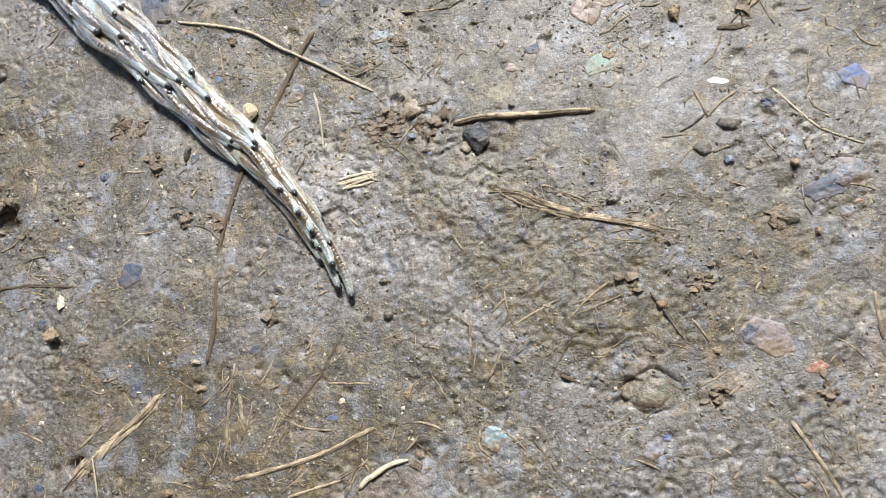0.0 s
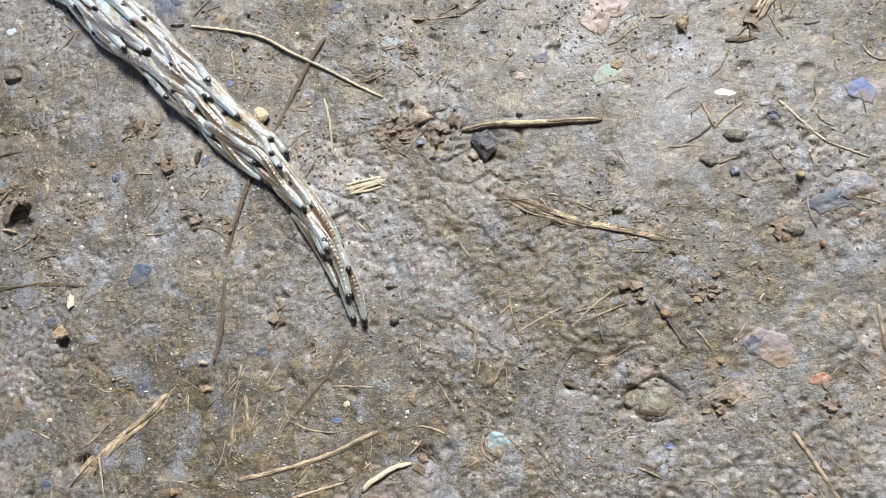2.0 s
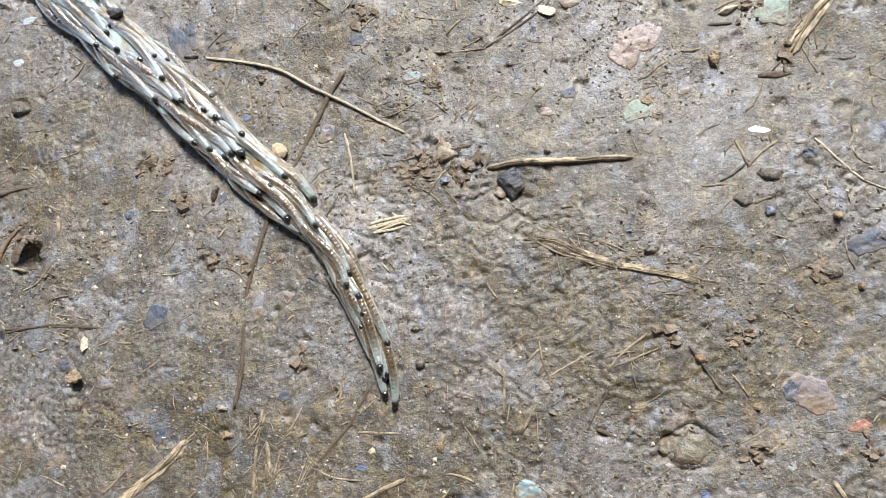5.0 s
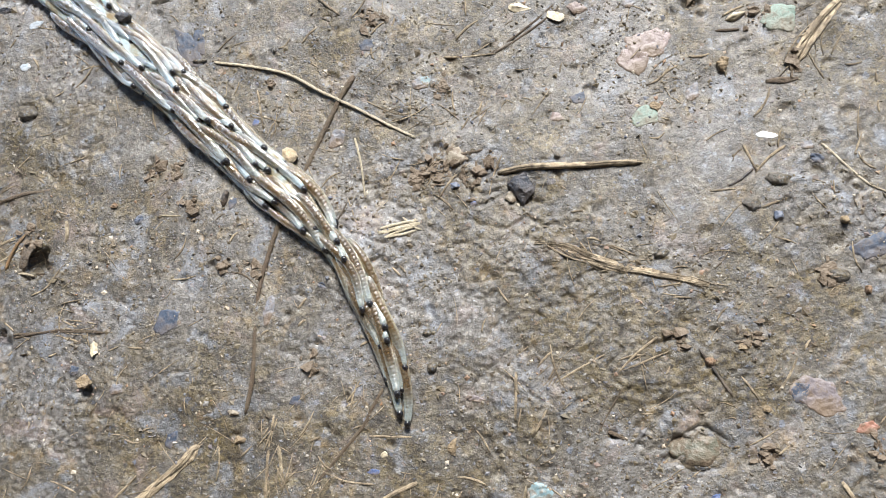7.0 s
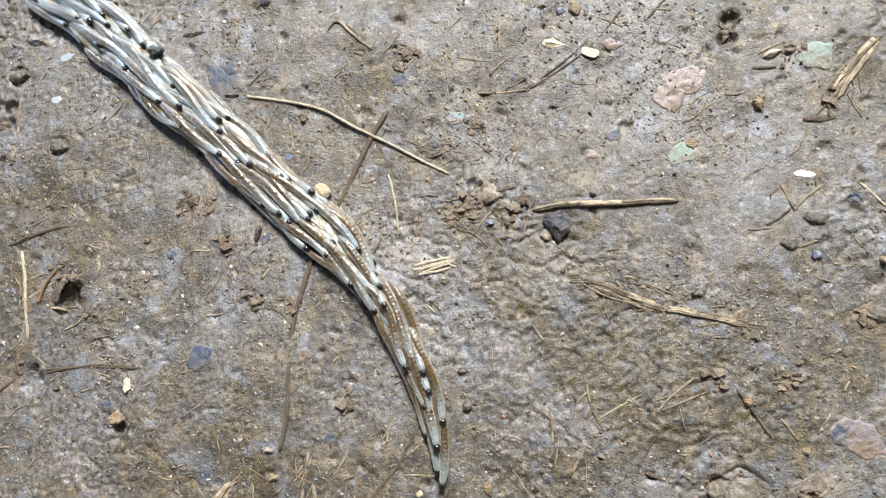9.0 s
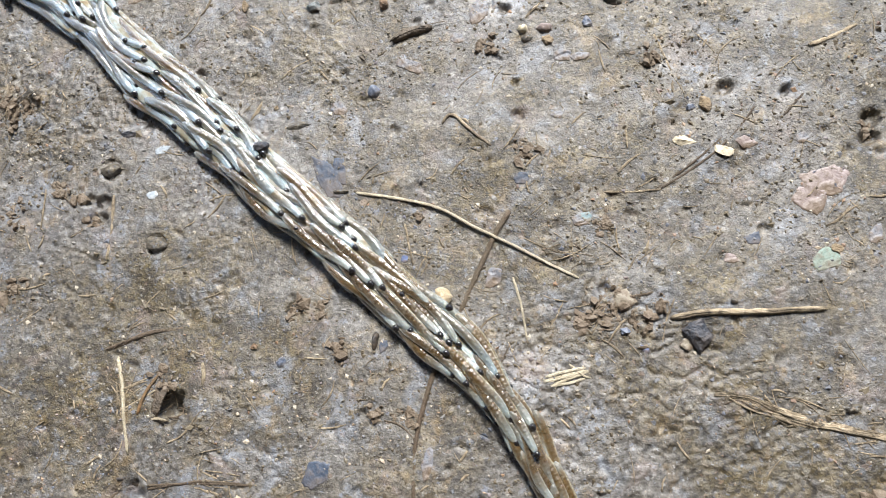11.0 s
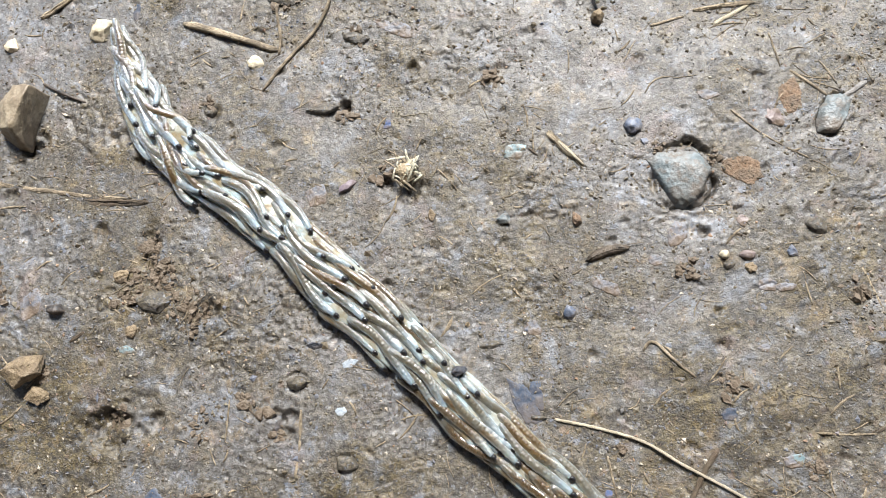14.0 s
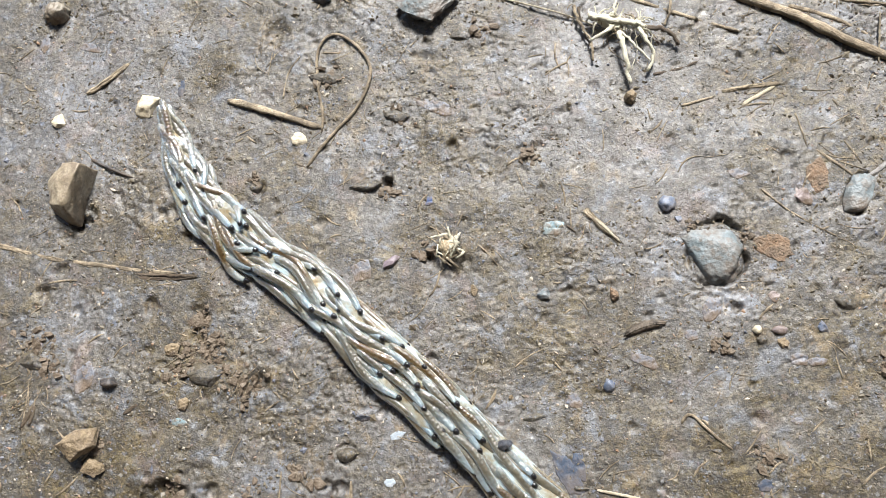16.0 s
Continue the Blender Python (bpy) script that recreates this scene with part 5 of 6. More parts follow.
straw([(-67.8, 67.6), (-66.2, 69.8), (-64.3, 72.0), (-62.4, 74.1), (-61.1, 76.7), (-60.8, 79.0), (-61.9, 81.1), (-63.8, 82.9), (-65.3, 83.4), (-66.6, 82.5), (-67.1, 80.5), (-66.8, 76.7), (-66.2, 73.6), (-66.3, 71.6)], 0.42, STRAW, "looped tan rootlet lying on damp mud", "rootlet", "rootlet", lift=0.5)
straw([(-95.2, 77.7), (-92.7, 79.3), (-90.2, 81.3)], 0.79, STRAW, "short weathered straw piece", "straw", "straw", flat=0.6, split=True)
straw([(-93.8, 69.6), (-91.3, 68.3), (-88.4, 67.1)], 0.42, BLACK, "thin dark twig beside the pebble", "twig", "twig", lift=0.5)
straw([(-46.4, 86.8), (-42.6, 85.3), (-38.9, 83.9), (-35.3, 82.5)], 0.24, FRESH, "long thin cream fibre", "fibre", "fibre", lift=0.8)
straw([(-32.1, 85.7), (-29.1, 84.4), (-26.2, 83.1), (-23.3, 82.0), (-20.6, 81.0)], 0.55, STRAW, "tan dry grass stalk", "straw", "straw")
straw([(-21.3, 85.4), (-17.9, 83.9), (-14.0, 81.9), (-10.3, 79.6), (-5.0, 76.9)], 1.15, STRAW, "thick tan reed stalk on the mud", "reed", "reed", node=0.55, lift=0.4)
straw([(-15.3, 83.6), (-11.7, 82.3), (-7.2, 79.8)], 0.55, STRAW, "thin split of reed beside the stalk", "straw", "straw", flat=0.5)
straw([(-12.6, 84.6), (-9.3, 83.9), (-4.9, 83.1)], 0.48, STRAW, "tan dry grass stalk", "straw", "straw")
straw([(-6.2, 82.4), (-6.7, 79.3), (-6.9, 76.7)], 0.24, PALE, "thin pale fibre over the reed", "fibre", "fibre", lift=0.8)
straw([(-22.8, 74.3), (-19.8, 74.8), (-16.7, 75.0)], 0.67, STRAW, "weathered straw splinter lying on damp mud", "straw", "straw", flat=0.5, split=True)
straw([(-20.9, 72.7), (-19.2, 73.7), (-17.3, 74.8)], 0.55, FRESH, "cream straw splinter lying on damp mud", "straw", "straw", flat=0.5)
straw([(-29.8, 76.6), (-27.1, 77.1), (-25.1, 77.8)], 0.42, STEM, "short brown twig near the roots", "twig", "twig")
straw([(-27.1, 72.9), (-25.0, 73.4), (-23.7, 73.7)], 0.36, STRAW, "short tan straw bit", "straw", "straw")
straw([(-15.6, 71.6), (-15.1, 69.4), (-14.8, 67.8)], 0.24, STRAW, "thin tan fibre lying on damp mud", "fibre", "fibre")
straw([(-14.2, 67.7), (-12.4, 66.2), (-10.7, 64.6)], 0.36, STRAW, "short tan straw against a stone", "straw", "straw")
straw([(-7.0, 66.0), (-8.3, 65.1), (-9.7, 64.1)], 0.61, GREYWOOD, "grey weathered twig against a stone", "twig", "twig")
straw([(-37.6, 61.8), (-36.0, 60.1), (-34.0, 57.9)], 0.85, STRAW, "broken brown straw with pale fibres", "straw", "straw", flat=0.5, split=True)
straw([(-36.7, 61.0), (-35.3, 59.5), (-34.0, 58.2)], 0.36, FRESH, "pale fibre strip on a broken straw", "fibre", "fibre", lift=0.5)
straw([(-107.1, 60.3), (-101.2, 58.8), (-96.9, 57.8), (-91.3, 57.0), (-86.5, 56.3), (-82.4, 55.9)], 0.67, STRAW, "long tan stem half sunk in mud", "straw", "straw", split=True, sink=0.1)
straw([(-87.8, 55.8), (-84.1, 55.5), (-79.9, 55.5)], 0.97, STEM, "brown rotten bark strip", "bark", "bark_splinter", flat=0.3, split=True)
straw([(-29.0, 40.0), (-28.6, 40.7), (-27.9, 40.8), (-26.7, 39.6), (-25.4, 38.4), (-24.3, 37.6)], 0.36, STRAW, "hooked tan rootlet lying on damp mud", "rootlet", "rootlet", lift=0.2)
straw([(-19.8, 63.5), (-17.5, 61.3), (-14.9, 59.5), (-12.9, 58.3)], 0.24, STRAW, "long thin tan fibre", "fibre", "fibre")
straw([(-49.8, 59.3), (-48.0, 57.6), (-46.5, 55.8)], 0.18, STRAW, "thin tan fibre lying on damp mud", "fibre", "fibre")
straw([(-45.2, 45.5), (-43.8, 46.6), (-42.0, 47.5)], 0.18, STRAW, "thin tan fibre lying on damp mud", "fibre", "fibre")
straw([(-48.2, 41.3), (-47.7, 42.1), (-47.1, 43.3)], 0.30, STRAW, "short tan fibre lying on damp mud", "fibre", "fibre")
straw([(-33.9, 48.8), (-32.1, 49.6), (-30.0, 49.9)], 1.09, BARK, "dark crumbly bark chunk", "bark", "bark_chunk", split=True)
straw([(-98.9, 39.0), (-97.5, 41.4), (-97.9, 39.3)], 0.55, STEM, "small brown bark strip", "bark", "bark_splinter", flat=0.4)
straw([(-87.2, 40.6), (-85.4, 41.9)], 0.48, STEM, "small brown bark strip", "bark", "bark_splinter", flat=0.4)
straw([(-74.2, 40.3), (-73.8, 41.8), (-73.4, 43.5)], 0.48, STRAW, "short tan straw splinter", "straw", "straw", flat=0.5)
straw([(-69.3, 35.8), (-66.8, 33.6), (-65.6, 32.4)], 0.24, STEM, "thin dark rootlet lying on damp mud", "rootlet", "rootlet", sink=0.05)
straw([(-67.4, 67.4), (-69.4, 68.1)], 0.18, STEM, "tiny twig lying on damp mud", "twig", "twig")
straw([(-39.5, 60.2), (-38.6, 59.4)], 0.30, STEM, "tiny brown twig lying on damp mud", "twig", "twig")
straw([(-71.0, 75.9), (-70.5, 79.0), (-69.2, 81.0)], 0.24, STRAW, "faint tan fibre lying on damp mud", "fibre", "fibre")
straw([(-55.3, 15.9), (-55.9, 14.3), (-56.4, 12.5)], 1.27, BARK, "olive-dark curled bark scrap over a hollow", "bark", "bark_scrap", flat=0.35, lift=0.5)
straw([(-56.6, 12.4), (-55.9, 12.4), (-55.1, 12.1)], 0.32, PALE, "pale torn tip beside a bark scrap", "fibre", "fibre", lift=0.5)
straw([(-58.0, 12.8), (-57.3, 14.7), (-56.2, 16.5)], 0.37, ORANGEROOT, "rusty root thread beside a bark scrap", "root", "root", lift=0.3)
straw([(-55.4, 12.5), (-54.1, 12.5), (-54.1, 13.3), (-55.1, 13.3)], 0.21, STEM, "dark curled rootlet by a hollow", "rootlet", "rootlet", lift=0.4)
straw([(-19.9, 16.2), (-18.0, 16.7), (-16.4, 17.0)], 0.36, FRESH, "pale strip of split straw on mud", "splinter", "splinter", flat=0.4, lift=0.3)
straw([(-19.7, 15.4), (-17.7, 15.7), (-16.5, 16.1)], 0.31, FRESH, "pale strip of split straw on mud", "splinter", "splinter", flat=0.4, lift=0.2)
straw([(-17.8, 17.3), (-16.6, 16.3), (-16.0, 16.1)], 0.26, FRESH, "pale strip of split straw on mud", "splinter", "splinter", flat=0.4, lift=0.2)
stone(-6.8, 20.0, 2.91, 3.12, 0.90, SLATE, "dark angular stone chip lying on mud", "stone", "stone", sharp=3)
stone(-12.9, 22.9, 2.3, 1.95, 0.22, PALESTONE, "pale clay pebble bedded in mud", "stone", "stone")
stone(-7.6, 19.0, 1.56, 1.25, 0.30, PALESTONE, "pale flat pebble bedded in mud", "stone", "stone")
stone(8.0, -3.1, 4.36, 3.43, -0.05, GREENSTONE, "greenish flat stone bedded in cracked mud", "stone", "stone", ring=1)
stone(15.2, 16.8, 0.93, 1.04, 0.50, BLUESTONE, "small blue-grey pebble sitting in damp mud", "stone", "stone")
stone(-48.4, 2.0, 1.35, 1.25, 1.10, OCHRE, "small ochre clod standing proud", "stone", "stone")
stone(-13.0, -3.3, 1.04, 1.45, 0.60, OCHRE, "small ochre seed husk", "seed", "seed")
stone(9.0, 4.3, 0.88, 0.88, 0.50, ORANGE, "small orange grit grain", "grain", "grain")
stone(-47.6, 4.7, 0.83, 1.04, 0.40, CREAM, "small cream chip sitting in damp mud", "stone", "stone")
stone(22.1, 10.4, 0.62, 0.83, 0.40, ORANGE, "small orange grain sitting in damp mud", "grain", "grain")
stone(20.5, 16.3, 0.73, 0.73, 0.60, OCHRE, "small tan grain sitting in damp mud", "grain", "grain")
stone(12.0, 5.7, 1.25, 1.04, 0.60, OCHRE, "small brown clod sitting in damp mud", "clod", "clod")
stone(11.3, 30.4, 0.83, 0.93, 0.60, OCHRE, "small tan pebble sitting in damp mud", "stone", "stone")
stone(-15.4, 6.7, 0.93, 0.83, 0.60, CLOD, "small mud clod sitting in damp mud", "clod", "clod")
stone(-14.9, 3.7, 1.25, 1.04, 0.70, CLOD, "small mud clod sitting in damp mud", "clod", "clod")
stone(-33.3, -0.6, 0.93, 0.83, 0.60, PALESTONE, "small pale clod at a stem end", "clod", "clod")
stone(-32.6, -2.9, 1.56, 1.14, 0.60, OCHRE, "ragged tan clod sitting in damp mud", "clod", "clod")
stone(-12.9, 20.1, 0.93, 0.73, 0.50, BLUESTONE, "small dark blue pebble", "stone", "stone")
stone(-28.9, 23.5, 1.8, 2.1, 1.10, HUSK, "cream seed husk beside the larvae", "husk", "husk", sharp=1)
stone(-35.4, -12.5, 0.83, 0.73, 0.50, ORANGE, "small orange grain sitting in damp mud", "grain", "grain")
stone(-19.2, -4.1, 0.73, 0.62, 0.40, CREAM, "small white grain sitting in damp mud", "grain", "grain")
stone(-35.2, 19.5, 0.62, 1.56, 0.50, BLACK, "black sliver beside the larvae", "sliver", "sliver")
stone(-44.2, 17.5, 0.83, 0.73, 0.40, BLUESTONE, "small blue pebble sitting in damp mud", "stone", "stone")
stone(13.4, 0.4, 0.73, 0.62, 0.40, OCHRE, "small ochre grain sitting in damp mud", "grain", "grain")
stone(5.2, 13.6, 1.35, 1.04, 0.60, CLOD, "mud clod sitting in damp mud", "clod", "clod")
stone(19.7, 11.6, 1.77, 1.56, 0.80, CLOD, "brown mud clod sitting in damp mud", "clod", "clod")
stone(25.0, 15.4, 3.64, 3.12, 0.30, BLUEGREY, "grey-blue flat stone bedded in mud", "stone", "stone")
stone(-3.6, 22.7, 0.73, 0.52, 0.40, CLOD, "mud crumb sitting in damp mud", "clod", "clod")
stone(13.1, 17.9, 1.56, 1.25, 0.30, CLOD, "grey clay lump bedded in mud", "stone", "stone")
stone(15.4, 20.0, 2.08, 1.77, 0.60, CLOD, "brown clod sitting in damp mud", "clod", "clod")
stone(11.1, 30.5, 0.94, 0.94, 0.70, OCHRE, "round tan grain sitting in damp mud", "grain", "grain")
stone(-45.6, 42.5, 0.53, 0.53, 0.40, OCHRE, "tiny ochre grain sitting in damp mud", "grain", "grain")
stone(-46.8, 19.0, 0.74, 0.74, 0.50, ORANGE, "small orange grain sitting in damp mud", "grain", "grain")
stone(-44.1, 17.7, 1.06, 0.95, 0.50, BLUESTONE, "small blue pebble sitting in damp mud", "stone", "stone")
stone(-58.3, 6.4, 3.70, 1.90, 1.00, BLACK, "black crumbly lump at a stem", "lump", "lump", sharp=3)
stone(-47.6, 5.2, 0.95, 1.27, 0.40, CREAM, "small cream chip sitting in damp mud", "stone", "stone")
carried = stone(-46.3, 38.0, 1.5, 1.1, 1.60, SLATE, "dark blue-black grain carried on the larvae", "grain", "grain", sharp=2)
carried.location.z += 0.0016
stone(-39.0, 33.7, 1.38, 0.63, 0.50, CLOD, "dark mud sliver sitting in damp mud", "clod", "clod")
stone(-6.9, 37.2, 2.01, 1.06, 0.40, CREAM, "cream flat pebble on mud", "stone", "stone")
stone(-3.6, 36.2, 1.80, 1.16, 0.40, CREAM, "cream flat pebble under a stalk", "stone", "stone")
stone(5.2, 27.0, 1.06, 0.95, 0.40, OCHRE, "ochre grain sitting in damp mud", "grain", "grain")
stone(-6.2, 40.4, 1.06, 0.63, 0.40, BLUESTONE, "small dark blue pebble", "stone", "stone")
stone(-4.9, 40.6, 1.06, 1.59, 0.40, OCHRE, "ochre chip sitting in damp mud", "stone", "stone")
stone(-18.9, 47.8, 1.16, 1.06, 0.60, OCHRE, "small ochre clod sitting in damp mud", "clod", "clod")
stone(-20.8, 48.1, 1.27, 0.95, 0.50, CLOD, "mud clod sitting in damp mud", "clod", "clod")
stone(-57.2, 29.0, 1.80, 1.90, 0.80, CLOD, "round mud clod with dark rim", "clod", "clod", ring=1)
stone(11.4, 30.9, 1.06, 1.16, 0.70, OCHRE, "round tan grain sitting in damp mud", "grain", "grain")
stone(12.5, 35.2, 1.59, 0.74, 0.50, CREAM, "cream chip sitting in damp mud", "stone", "stone")
stone(-24.7, 57.2, 6.00, 6.90, 0.85, GREYSTONE, "grey round pebble seated in a cracked hollow", "stone", "stone", ring=1)
stone(-54.3, 86.2, 7.88, 4.61, 3.20, GREYSTONE, "grey rough stone on the mud", "stone", "stone", sharp=1)
stone(-10.4, 62.6, 2.30, 4.24, 0.90, GREYSTONE, "long grey pebble bedded in mud", "stone", "stone", turn=-25, ring=1)
stone(-15.7, 62.5, 2.30, 1.94, 0.30, PINK, "pale pink stone chip in mud", "stone", "stone")
stone(-29.2, 62.2, 1.82, 1.70, 0.60, BLUESTONE, "blue-grey pebble bedded in mud", "stone", "stone")
root_crumb(-51.8, 58.2)
stone(-89.0, 44.0, 1.82, 1.15, 0.90, BLACK, "dark blue-black oval pellet", "pellet", "pellet")
stone(-91.7, 37.6, 4.00, 3.52, 3.20, OCHRE, "orange-brown angular clod sitting in damp mud", "clod", "clod", sharp=1)
stone(-90.0, 35.1, 2.18, 2.18, 1.60, OCHRE, "small orange-brown clod sitting in damp mud", "clod", "clod", sharp=1)
stone(-98.1, 74.3, 1.82, 1.82, 0.70, CREAM, "pale pebble on mud", "stone", "stone")
stone(-99.8, 88.1, 3.03, 2.42, 1.60, PALESTONE, "pale pebble with shaded side", "stone", "stone")
stone(-87.3, 75.7, 3.52, 3.27, 1.00, CREAM, "cream flat chip at the column's end", "stone", "stone", sharp=1)
stone(-41.9, 52.9, 1.58, 1.45, 0.70, GREYSTONE, "small grey pebble sitting in damp mud", "stone", "stone")
stone(-58.2, 56.6, 2.18, 1.09, 0.60, PURPLE, "purplish pebble sitting in damp mud", "stone", "stone", turn=35)
stone(-49.3, 53.5, 0.73, 1.33, 0.50, OCHRE, "small ochre chip sitting in damp mud", "stone", "stone")
stone(-34.9, 52.8, 0.85, 1.45, 0.60, ORANGE, "small orange-brown chip sitting in damp mud", "stone", "stone")
stone(-32.3, 74.0, 1.21, 1.45, 1.00, OCHRE, "brown seed at a root tip", "seed", "seed")
stone(-35.8, 43.7, 1.09, 1.33, 0.60, BLUESTONE, "small dark blue pebble", "stone", "stone", turn=30)
stone(-19.1, 49.0, 1.45, 0.97, 0.50, PINK, "small pinkish chip sitting in damp mud", "stone", "stone")
stone(-21.2, 49.1, 0.97, 0.85, 0.50, CREAM, "small pale grain sitting in damp mud", "grain", "grain")
stone(-25.8, 37.4, 1.45, 0.85, 0.50, CLOD, "mud crumb sitting in damp mud", "clod", "clod")
stone(-68.9, 70.9, 2.06, 1.70, 0.40, CREAM, "pale flat chip in mud", "stone", "stone")
stone(-66.8, 88.3, 2.42, 1.82, 0.90, BLUESTONE, "blue-grey stone sitting in damp mud", "stone", "stone")
stone(-28.1, 60.6, 0.85, 0.85, 0.40, BLUESTONE, "tiny blue grain sitting in damp mud", "grain", "grain")
stone(-12.7, 51.8, 1.82, 1.82, 0.70, CLOD, "grey clod sitting in damp mud", "clod", "clod")
stone(-15.1, 49.3, 0.97, 1.33, 0.40, BLUESTONE, "small blue chip sitting in damp mud", "stone", "stone")
stone(-43.4, 40.5, 1.82, 0.97, 0.40, CLOD, "mud sliver sitting in damp mud", "clod", "clod")
stone(-60.8, 40.4, 1.82, 0.85, 0.40, SLATE, "small dark sliver sitting in damp mud", "sliver", "sliver")
stone(-62.5, 36.7, 1.82, 1.94, 0.70, CLOD, "round clod with dark rim", "clod", "clod", ring=1)
stone(-82.2, 47.5, 2.42, 1.58, 0.80, OCHRE, "rough tan clod sitting in damp mud", "clod", "clod", sharp=1)
stone(-80.5, 41.8, 1.33, 1.33, 0.50, OCHRE, "ochre chip in mud", "stone", "stone")
stone(-78.5, 44.7, 3.03, 2.42, 1.00, CLOD, "rough mud clod sitting in damp mud", "clod", "clod", sharp=1)
stone(-98.4, 46.3, 3.03, 2.42, 0.90, CLOD, "rough fibrous clod sitting in damp mud", "clod", "clod", sharp=1)
stone(-61.0, 65.2, 3.64, 1.21, 0.80, CLOD, "dark ridge of mud", "clod", "clod", sharp=1)
stone(-66.1, 78.0, 3.03, 1.45, 0.80, CLOD, "brown crumbly clod sitting in damp mud", "clod", "clod", sharp=1)
stone(-57.9, 73.2, 2.79, 1.45, 0.90, CLOD, "brown crumbly clod sitting in damp mud", "clod", "clod", sharp=1)
stone(-73.9, 65.6, 2.42, 2.06, 0.80, CLOD, "brown clod by the larvae", "clod", "clod", sharp=1)
stone(-50.3, 82.6, 2.42, 2.42, 0.50, CLOD, "reddish brown clod sitting in damp mud", "clod", "clod")
flake(-40.3, 7.5, 2.39, 3.22, SLATEBLUE, "blue-grey slate flake pressed in mud", "flake", "flake")
flake(23.1, 14.1, 4.47, 2.60, SLATEBLUE, "dark slate flake on the mud", "flake", "flake")
flake(25.9, 24.0, 2.70, 2.91, BLUE, "blue plastic-like chip in mud", "flake", "flake")
flake(18.6, 21.8, 1.45, 1.14, SLATEBLUE, "small dark blue flake", "flake", "flake")
flake(-5.6, -7.2, 2.08, 2.49, TEAL, "dull teal chip in mud", "flake", "flake")
flake(9.0, -6.9, 0.83, 0.73, BLUE, "small blue chip pressed into the mud", "flake", "flake")
flake(-39.4, -3.3, 1.14, 1.87, SLATEBLUE, "small dark flake pressed into the mud", "flake", "flake")
flake(-24.4, 25.2, 1.56, 2.49, BLUEGREY, "dull blue stain of clay", "flake", "flake")
flake(-32.6, 27.0, 0.73, 0.73, BLUE, "tiny blue chip pressed into the mud", "flake", "flake")
flake(-16.5, 30.2, 1.56, 1.25, BLUEGREY, "pale blue chip pressed into the mud", "flake", "flake")
flake(-1.6, 28.1, 1.56, 1.25, SLATEBLUE, "small slate flake pressed into the mud", "flake", "flake")
flake(4.3, 26.1, 2.70, 2.18, GREEN, "pale green mineral flake in mud", "flake", "flake")
flake(17.5, 1.4, 4.67, 3.12, MAUVE, "faint mauve clay patch", "flake", "flake")
flake(16.2, 1.8, 2.08, 2.08, SLATEBLUE, "dull slate patch pressed into the mud", "flake", "flake")
flake(21.3, -0.9, 2.08, 1.35, RED, "dull red chip in mud", "flake", "flake")
flake(14.6, 24.0, 2.08, 0.62, WHITE, "small white paper-like sliver", "sliver", "sliver", turn=-8)
flake(8.5, 28.1, 1.04, 2.08, BLUEGREY, "pale blue-grey chip pressed into the mud", "flake", "flake")
flake(-3.6, 26.4, 1.35, 1.04, PINK, "pale orange-pink chip pressed into the mud", "flake", "flake")
flake(-27.5, 0.5, 1.25, 1.04, SLATEBLUE, "small slate flake pressed into the mud", "flake", "flake")
flake(-20.2, -5.6, 1.14, 0.52, BLUE, "small bright blue sliver", "flake", "flake")
flake(19.6, -10.0, 1.77, 1.35, MAUVE, "dark reddish seed flake", "flake", "flake")
flake(-30.3, 8.6, 1.14, 2.60, BLUEGREY, "pale translucent strip in mud", "flake", "flake")
flake(-49.7, 3.0, 1.35, 1.14, SLATEBLUE, "small dark blue flake", "flake", "flake")
flake(-45.1, 1.3, 1.56, 1.04, BLUEGREY, "grey-blue chip pressed into the mud", "flake", "flake")
flake(-25.3, 11.0, 1.04, 0.73, SLATEBLUE, "small dark flake pressed into the mud", "flake", "flake")
flake(17.9, 23.0, 1.25, 0.93, BLUEGREY, "grey-blue chip pressed into the mud", "flake", "flake")
flake(-11.2, 0.9, 1.77, 0.73, MAUVE, "dark purple sliver pressed into the mud", "flake", "flake")
flake(-11.3, 18.6, 0.83, 0.73, BLUE, "small blue chip pressed into the mud", "flake", "flake")
flake(24.5, 12.0, 1.35, 1.04, BLUEGREY, "blue-grey chip pressed into the mud", "flake", "flake")
flake(3.6, 31.5, 3.12, 2.60, PINK, "faint pink clay patch", "flake", "flake")
flake(-48.6, -12.7, 1.25, 1.25, SLATEBLUE, "small slate flake pressed into the mud", "flake", "flake")
flake(7.8, -8.0, 2.08, 1.56, BLUEGREY, "grey pebble top in mud", "flake", "flake")
flake(16.4, 34.8, 3.13, 3.13, GREEN, "greenish clay patch pressed into the mud", "flake", "flake")
flake(4.7, 33.0, 4.18, 2.61, PINK, "pale pink clay patch", "flake", "flake")
flake(-39.1, 35.8, 1.80, 3.17, SLATEBLUE, "dull dark blue clay patch", "flake", "flake")
flake(-35.6, 43.7, 0.74, 1.06, BLUE, "small blue chip pressed into the mud", "flake", "flake")
flake(-39.3, 42.2, 1.80, 1.48, BLUEGREY, "pale blue clay patch", "flake", "flake")
flake(-34.5, 19.0, 0.85, 1.27, SLATEBLUE, "dark flake beside the larvae", "flake", "flake")
flake(-68.0, 11.4, 1.38, 0.74, BLUEGREY, "grey-blue chip pressed into the mud", "flake", "flake")
flake(-18.2, 40.3, 1.27, 0.85, BLUEGREY, "pale blue chip pressed into the mud", "flake", "flake")
flake(-16.0, 30.4, 1.59, 1.27, TEAL, "pale teal chip pressed into the mud", "flake", "flake")
flake(3.1, 37.0, 1.16, 1.16, BLUEGREY, "pale blue chip pressed into the mud", "flake", "flake")
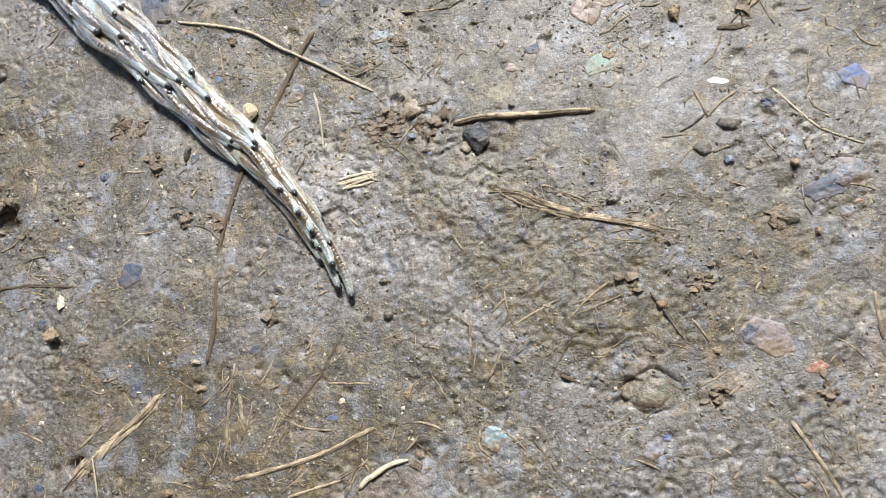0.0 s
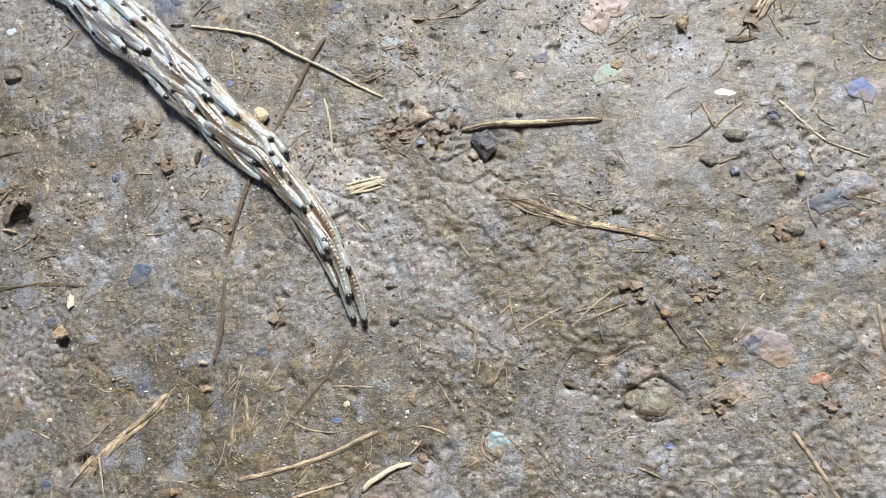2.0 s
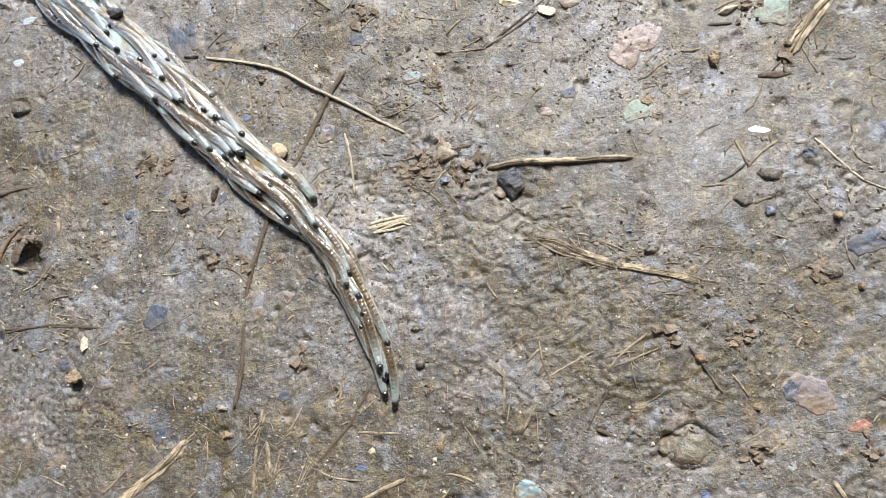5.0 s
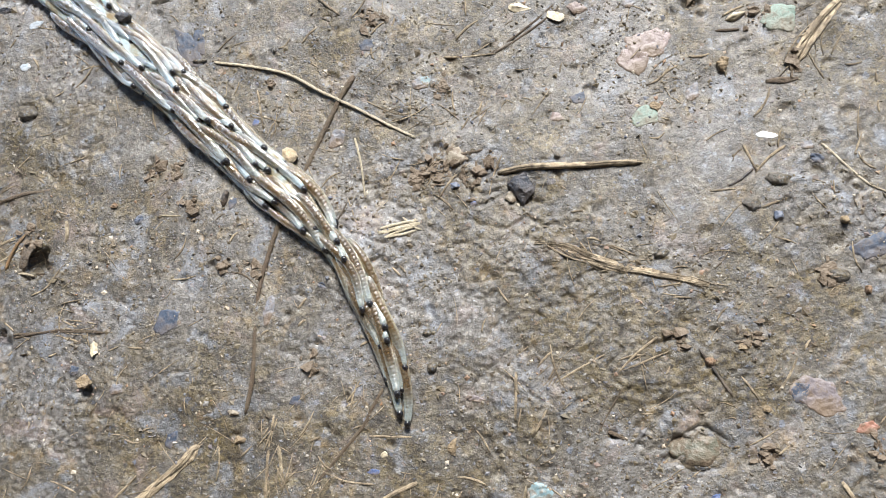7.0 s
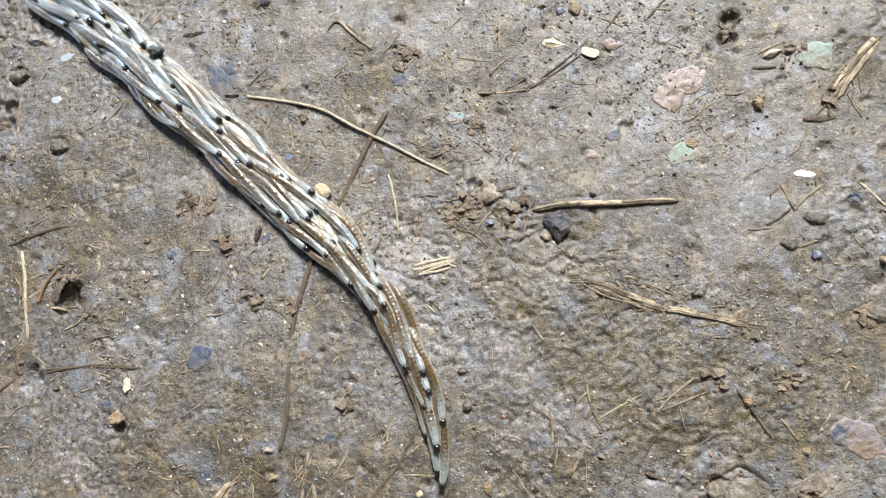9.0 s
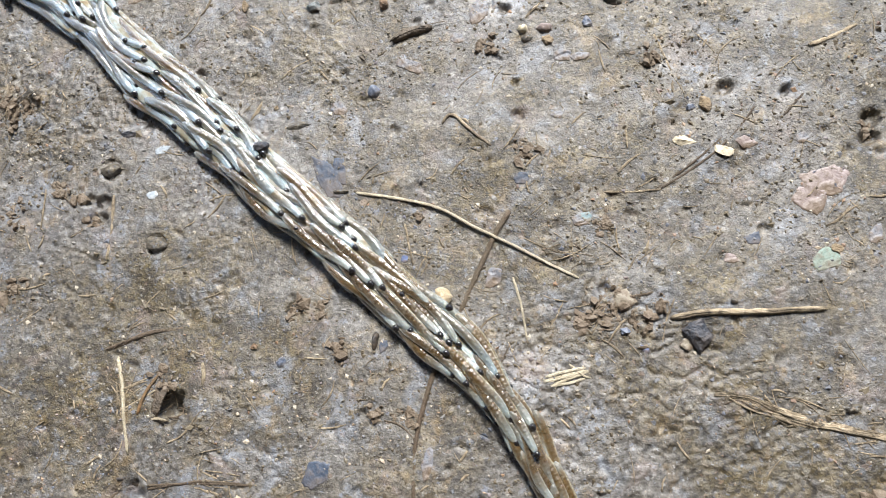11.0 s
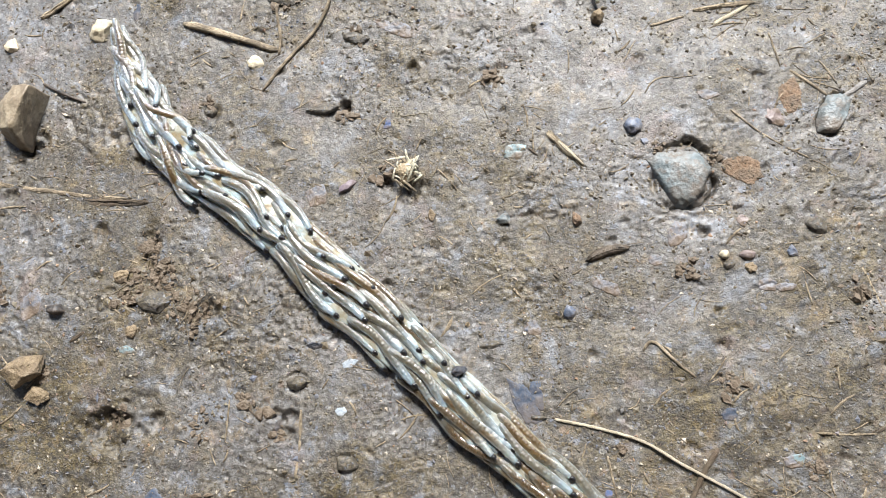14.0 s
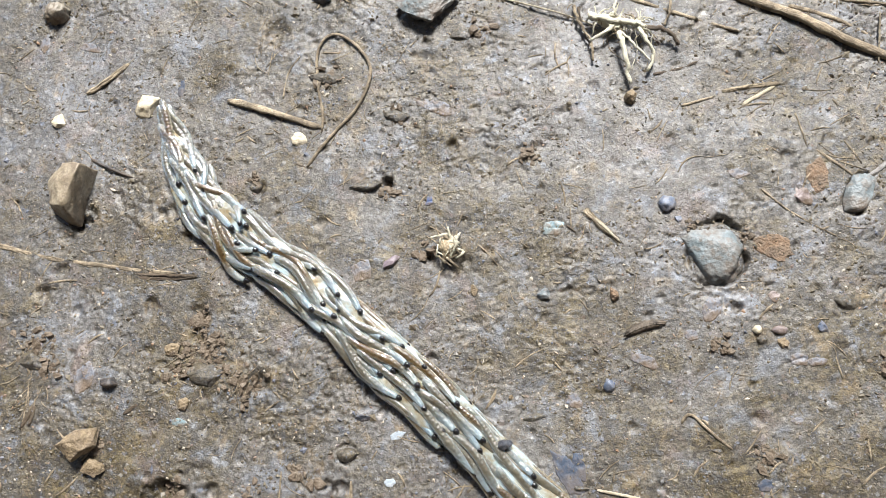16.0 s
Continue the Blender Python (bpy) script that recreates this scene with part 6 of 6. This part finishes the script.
flake(-1.6, 36.9, 1.90, 1.16, PINK, "pinkish clay patch pressed into the mud", "flake", "flake")
flake(-17.5, 46.1, 1.80, 1.27, BLUEGREY, "pale blue chip pressed into the mud", "flake", "flake")
flake(-58.1, 34.0, 1.27, 1.06, CLEAR, "tiny clear sliver beside the larvae", "sliver", "sliver")
flake(-76.5, 24.4, 3.07, 4.13, SLATEBLUE, "blue-grey slate patch in mud", "flake", "flake")
flake(-54.1, 63.2, 1.09, 1.09, BLUE, "small blue chip pressed into the mud", "flake", "flake")
flake(-61.4, 55.9, 2.42, 2.67, BLUEGREY, "pale bluish clay smear", "flake", "flake")
flake(-40.8, 59.9, 2.67, 1.82, TEAL, "pale teal chip pressed into the mud", "flake", "flake")
flake(-19.4, 57.5, 4.00, 2.91, ORANGE, "orange crumbly clay patch", "flake", "flake")
flake(-32.3, 46.2, 3.64, 1.45, BLUEGREY, "pale grey-blue clay smear", "flake", "flake")
flake(-16.1, 46.0, 2.42, 0.97, BLUEGREY, "pale blue chip pressed into the mud", "flake", "flake")
flake(-14.2, 64.8, 2.67, 3.64, ORANGE, "rusty clay patch beside a stone", "flake", "flake")
flake(-21.9, 65.1, 2.42, 1.21, BLUEGREY, "pale blue chip pressed into the mud", "flake", "flake")
flake(-53.5, 74.0, 5.46, 1.58, BLUEGREY, "blue-grey clay smear pressed into the mud", "flake", "flake")
flake(-80.8, 39.8, 1.70, 0.85, TEAL, "small pale green chip", "flake", "flake")
flake(-92.1, 44.5, 2.42, 3.64, BLUEGREY, "faint blue clay smear", "flake", "flake")
flake(-101.2, 84.3, 1.45, 2.42, BLUEGREY, "bluish chip pressed into the mud", "flake", "flake")
flake(-95.3, 83.6, 3.64, 1.21, BLUEGREY, "bluish clay smear pressed into the mud", "flake", "flake")
flake(-40.2, 35.1, 2.42, 4.85, SLATEBLUE, "dark blue clay patch", "flake", "flake")
flake(-21.6, 34.3, 1.45, 1.45, SLATEBLUE, "dark blue chip pressed into the mud", "flake", "flake")
flake(-57.2, 38.7, 2.06, 0.85, CLEAR, "translucent sliver beside the larvae", "sliver", "sliver")
flake(-83.4, 77.9, 0.73, 2.79, SLATEBLUE, "thin dark sliver pressed into the mud", "sliver", "sliver")
flake(-97.9, 48.1, 1.21, 1.21, PINK, "small pink chip pressed into the mud", "flake", "flake")
flake(-27.5, 48.6, 1.45, 1.21, BLUEGREY, "bluish chip pressed into the mud", "flake", "flake")
flake(-19.3, 52.4, 1.21, 1.21, PINK, "small pink chip pressed into the mud", "flake", "flake")
flake(-25.4, 51.1, 2.18, 2.42, BLUEGREY, "pale bluish clay patch", "flake", "flake")

root_tuft(-33.6, 81.7)
angular_pebble(-95.4, 65.4, BROWNSTONE, "brown angular pebble with a shaded steep face")
build_larvae()
slime_film()
motions()
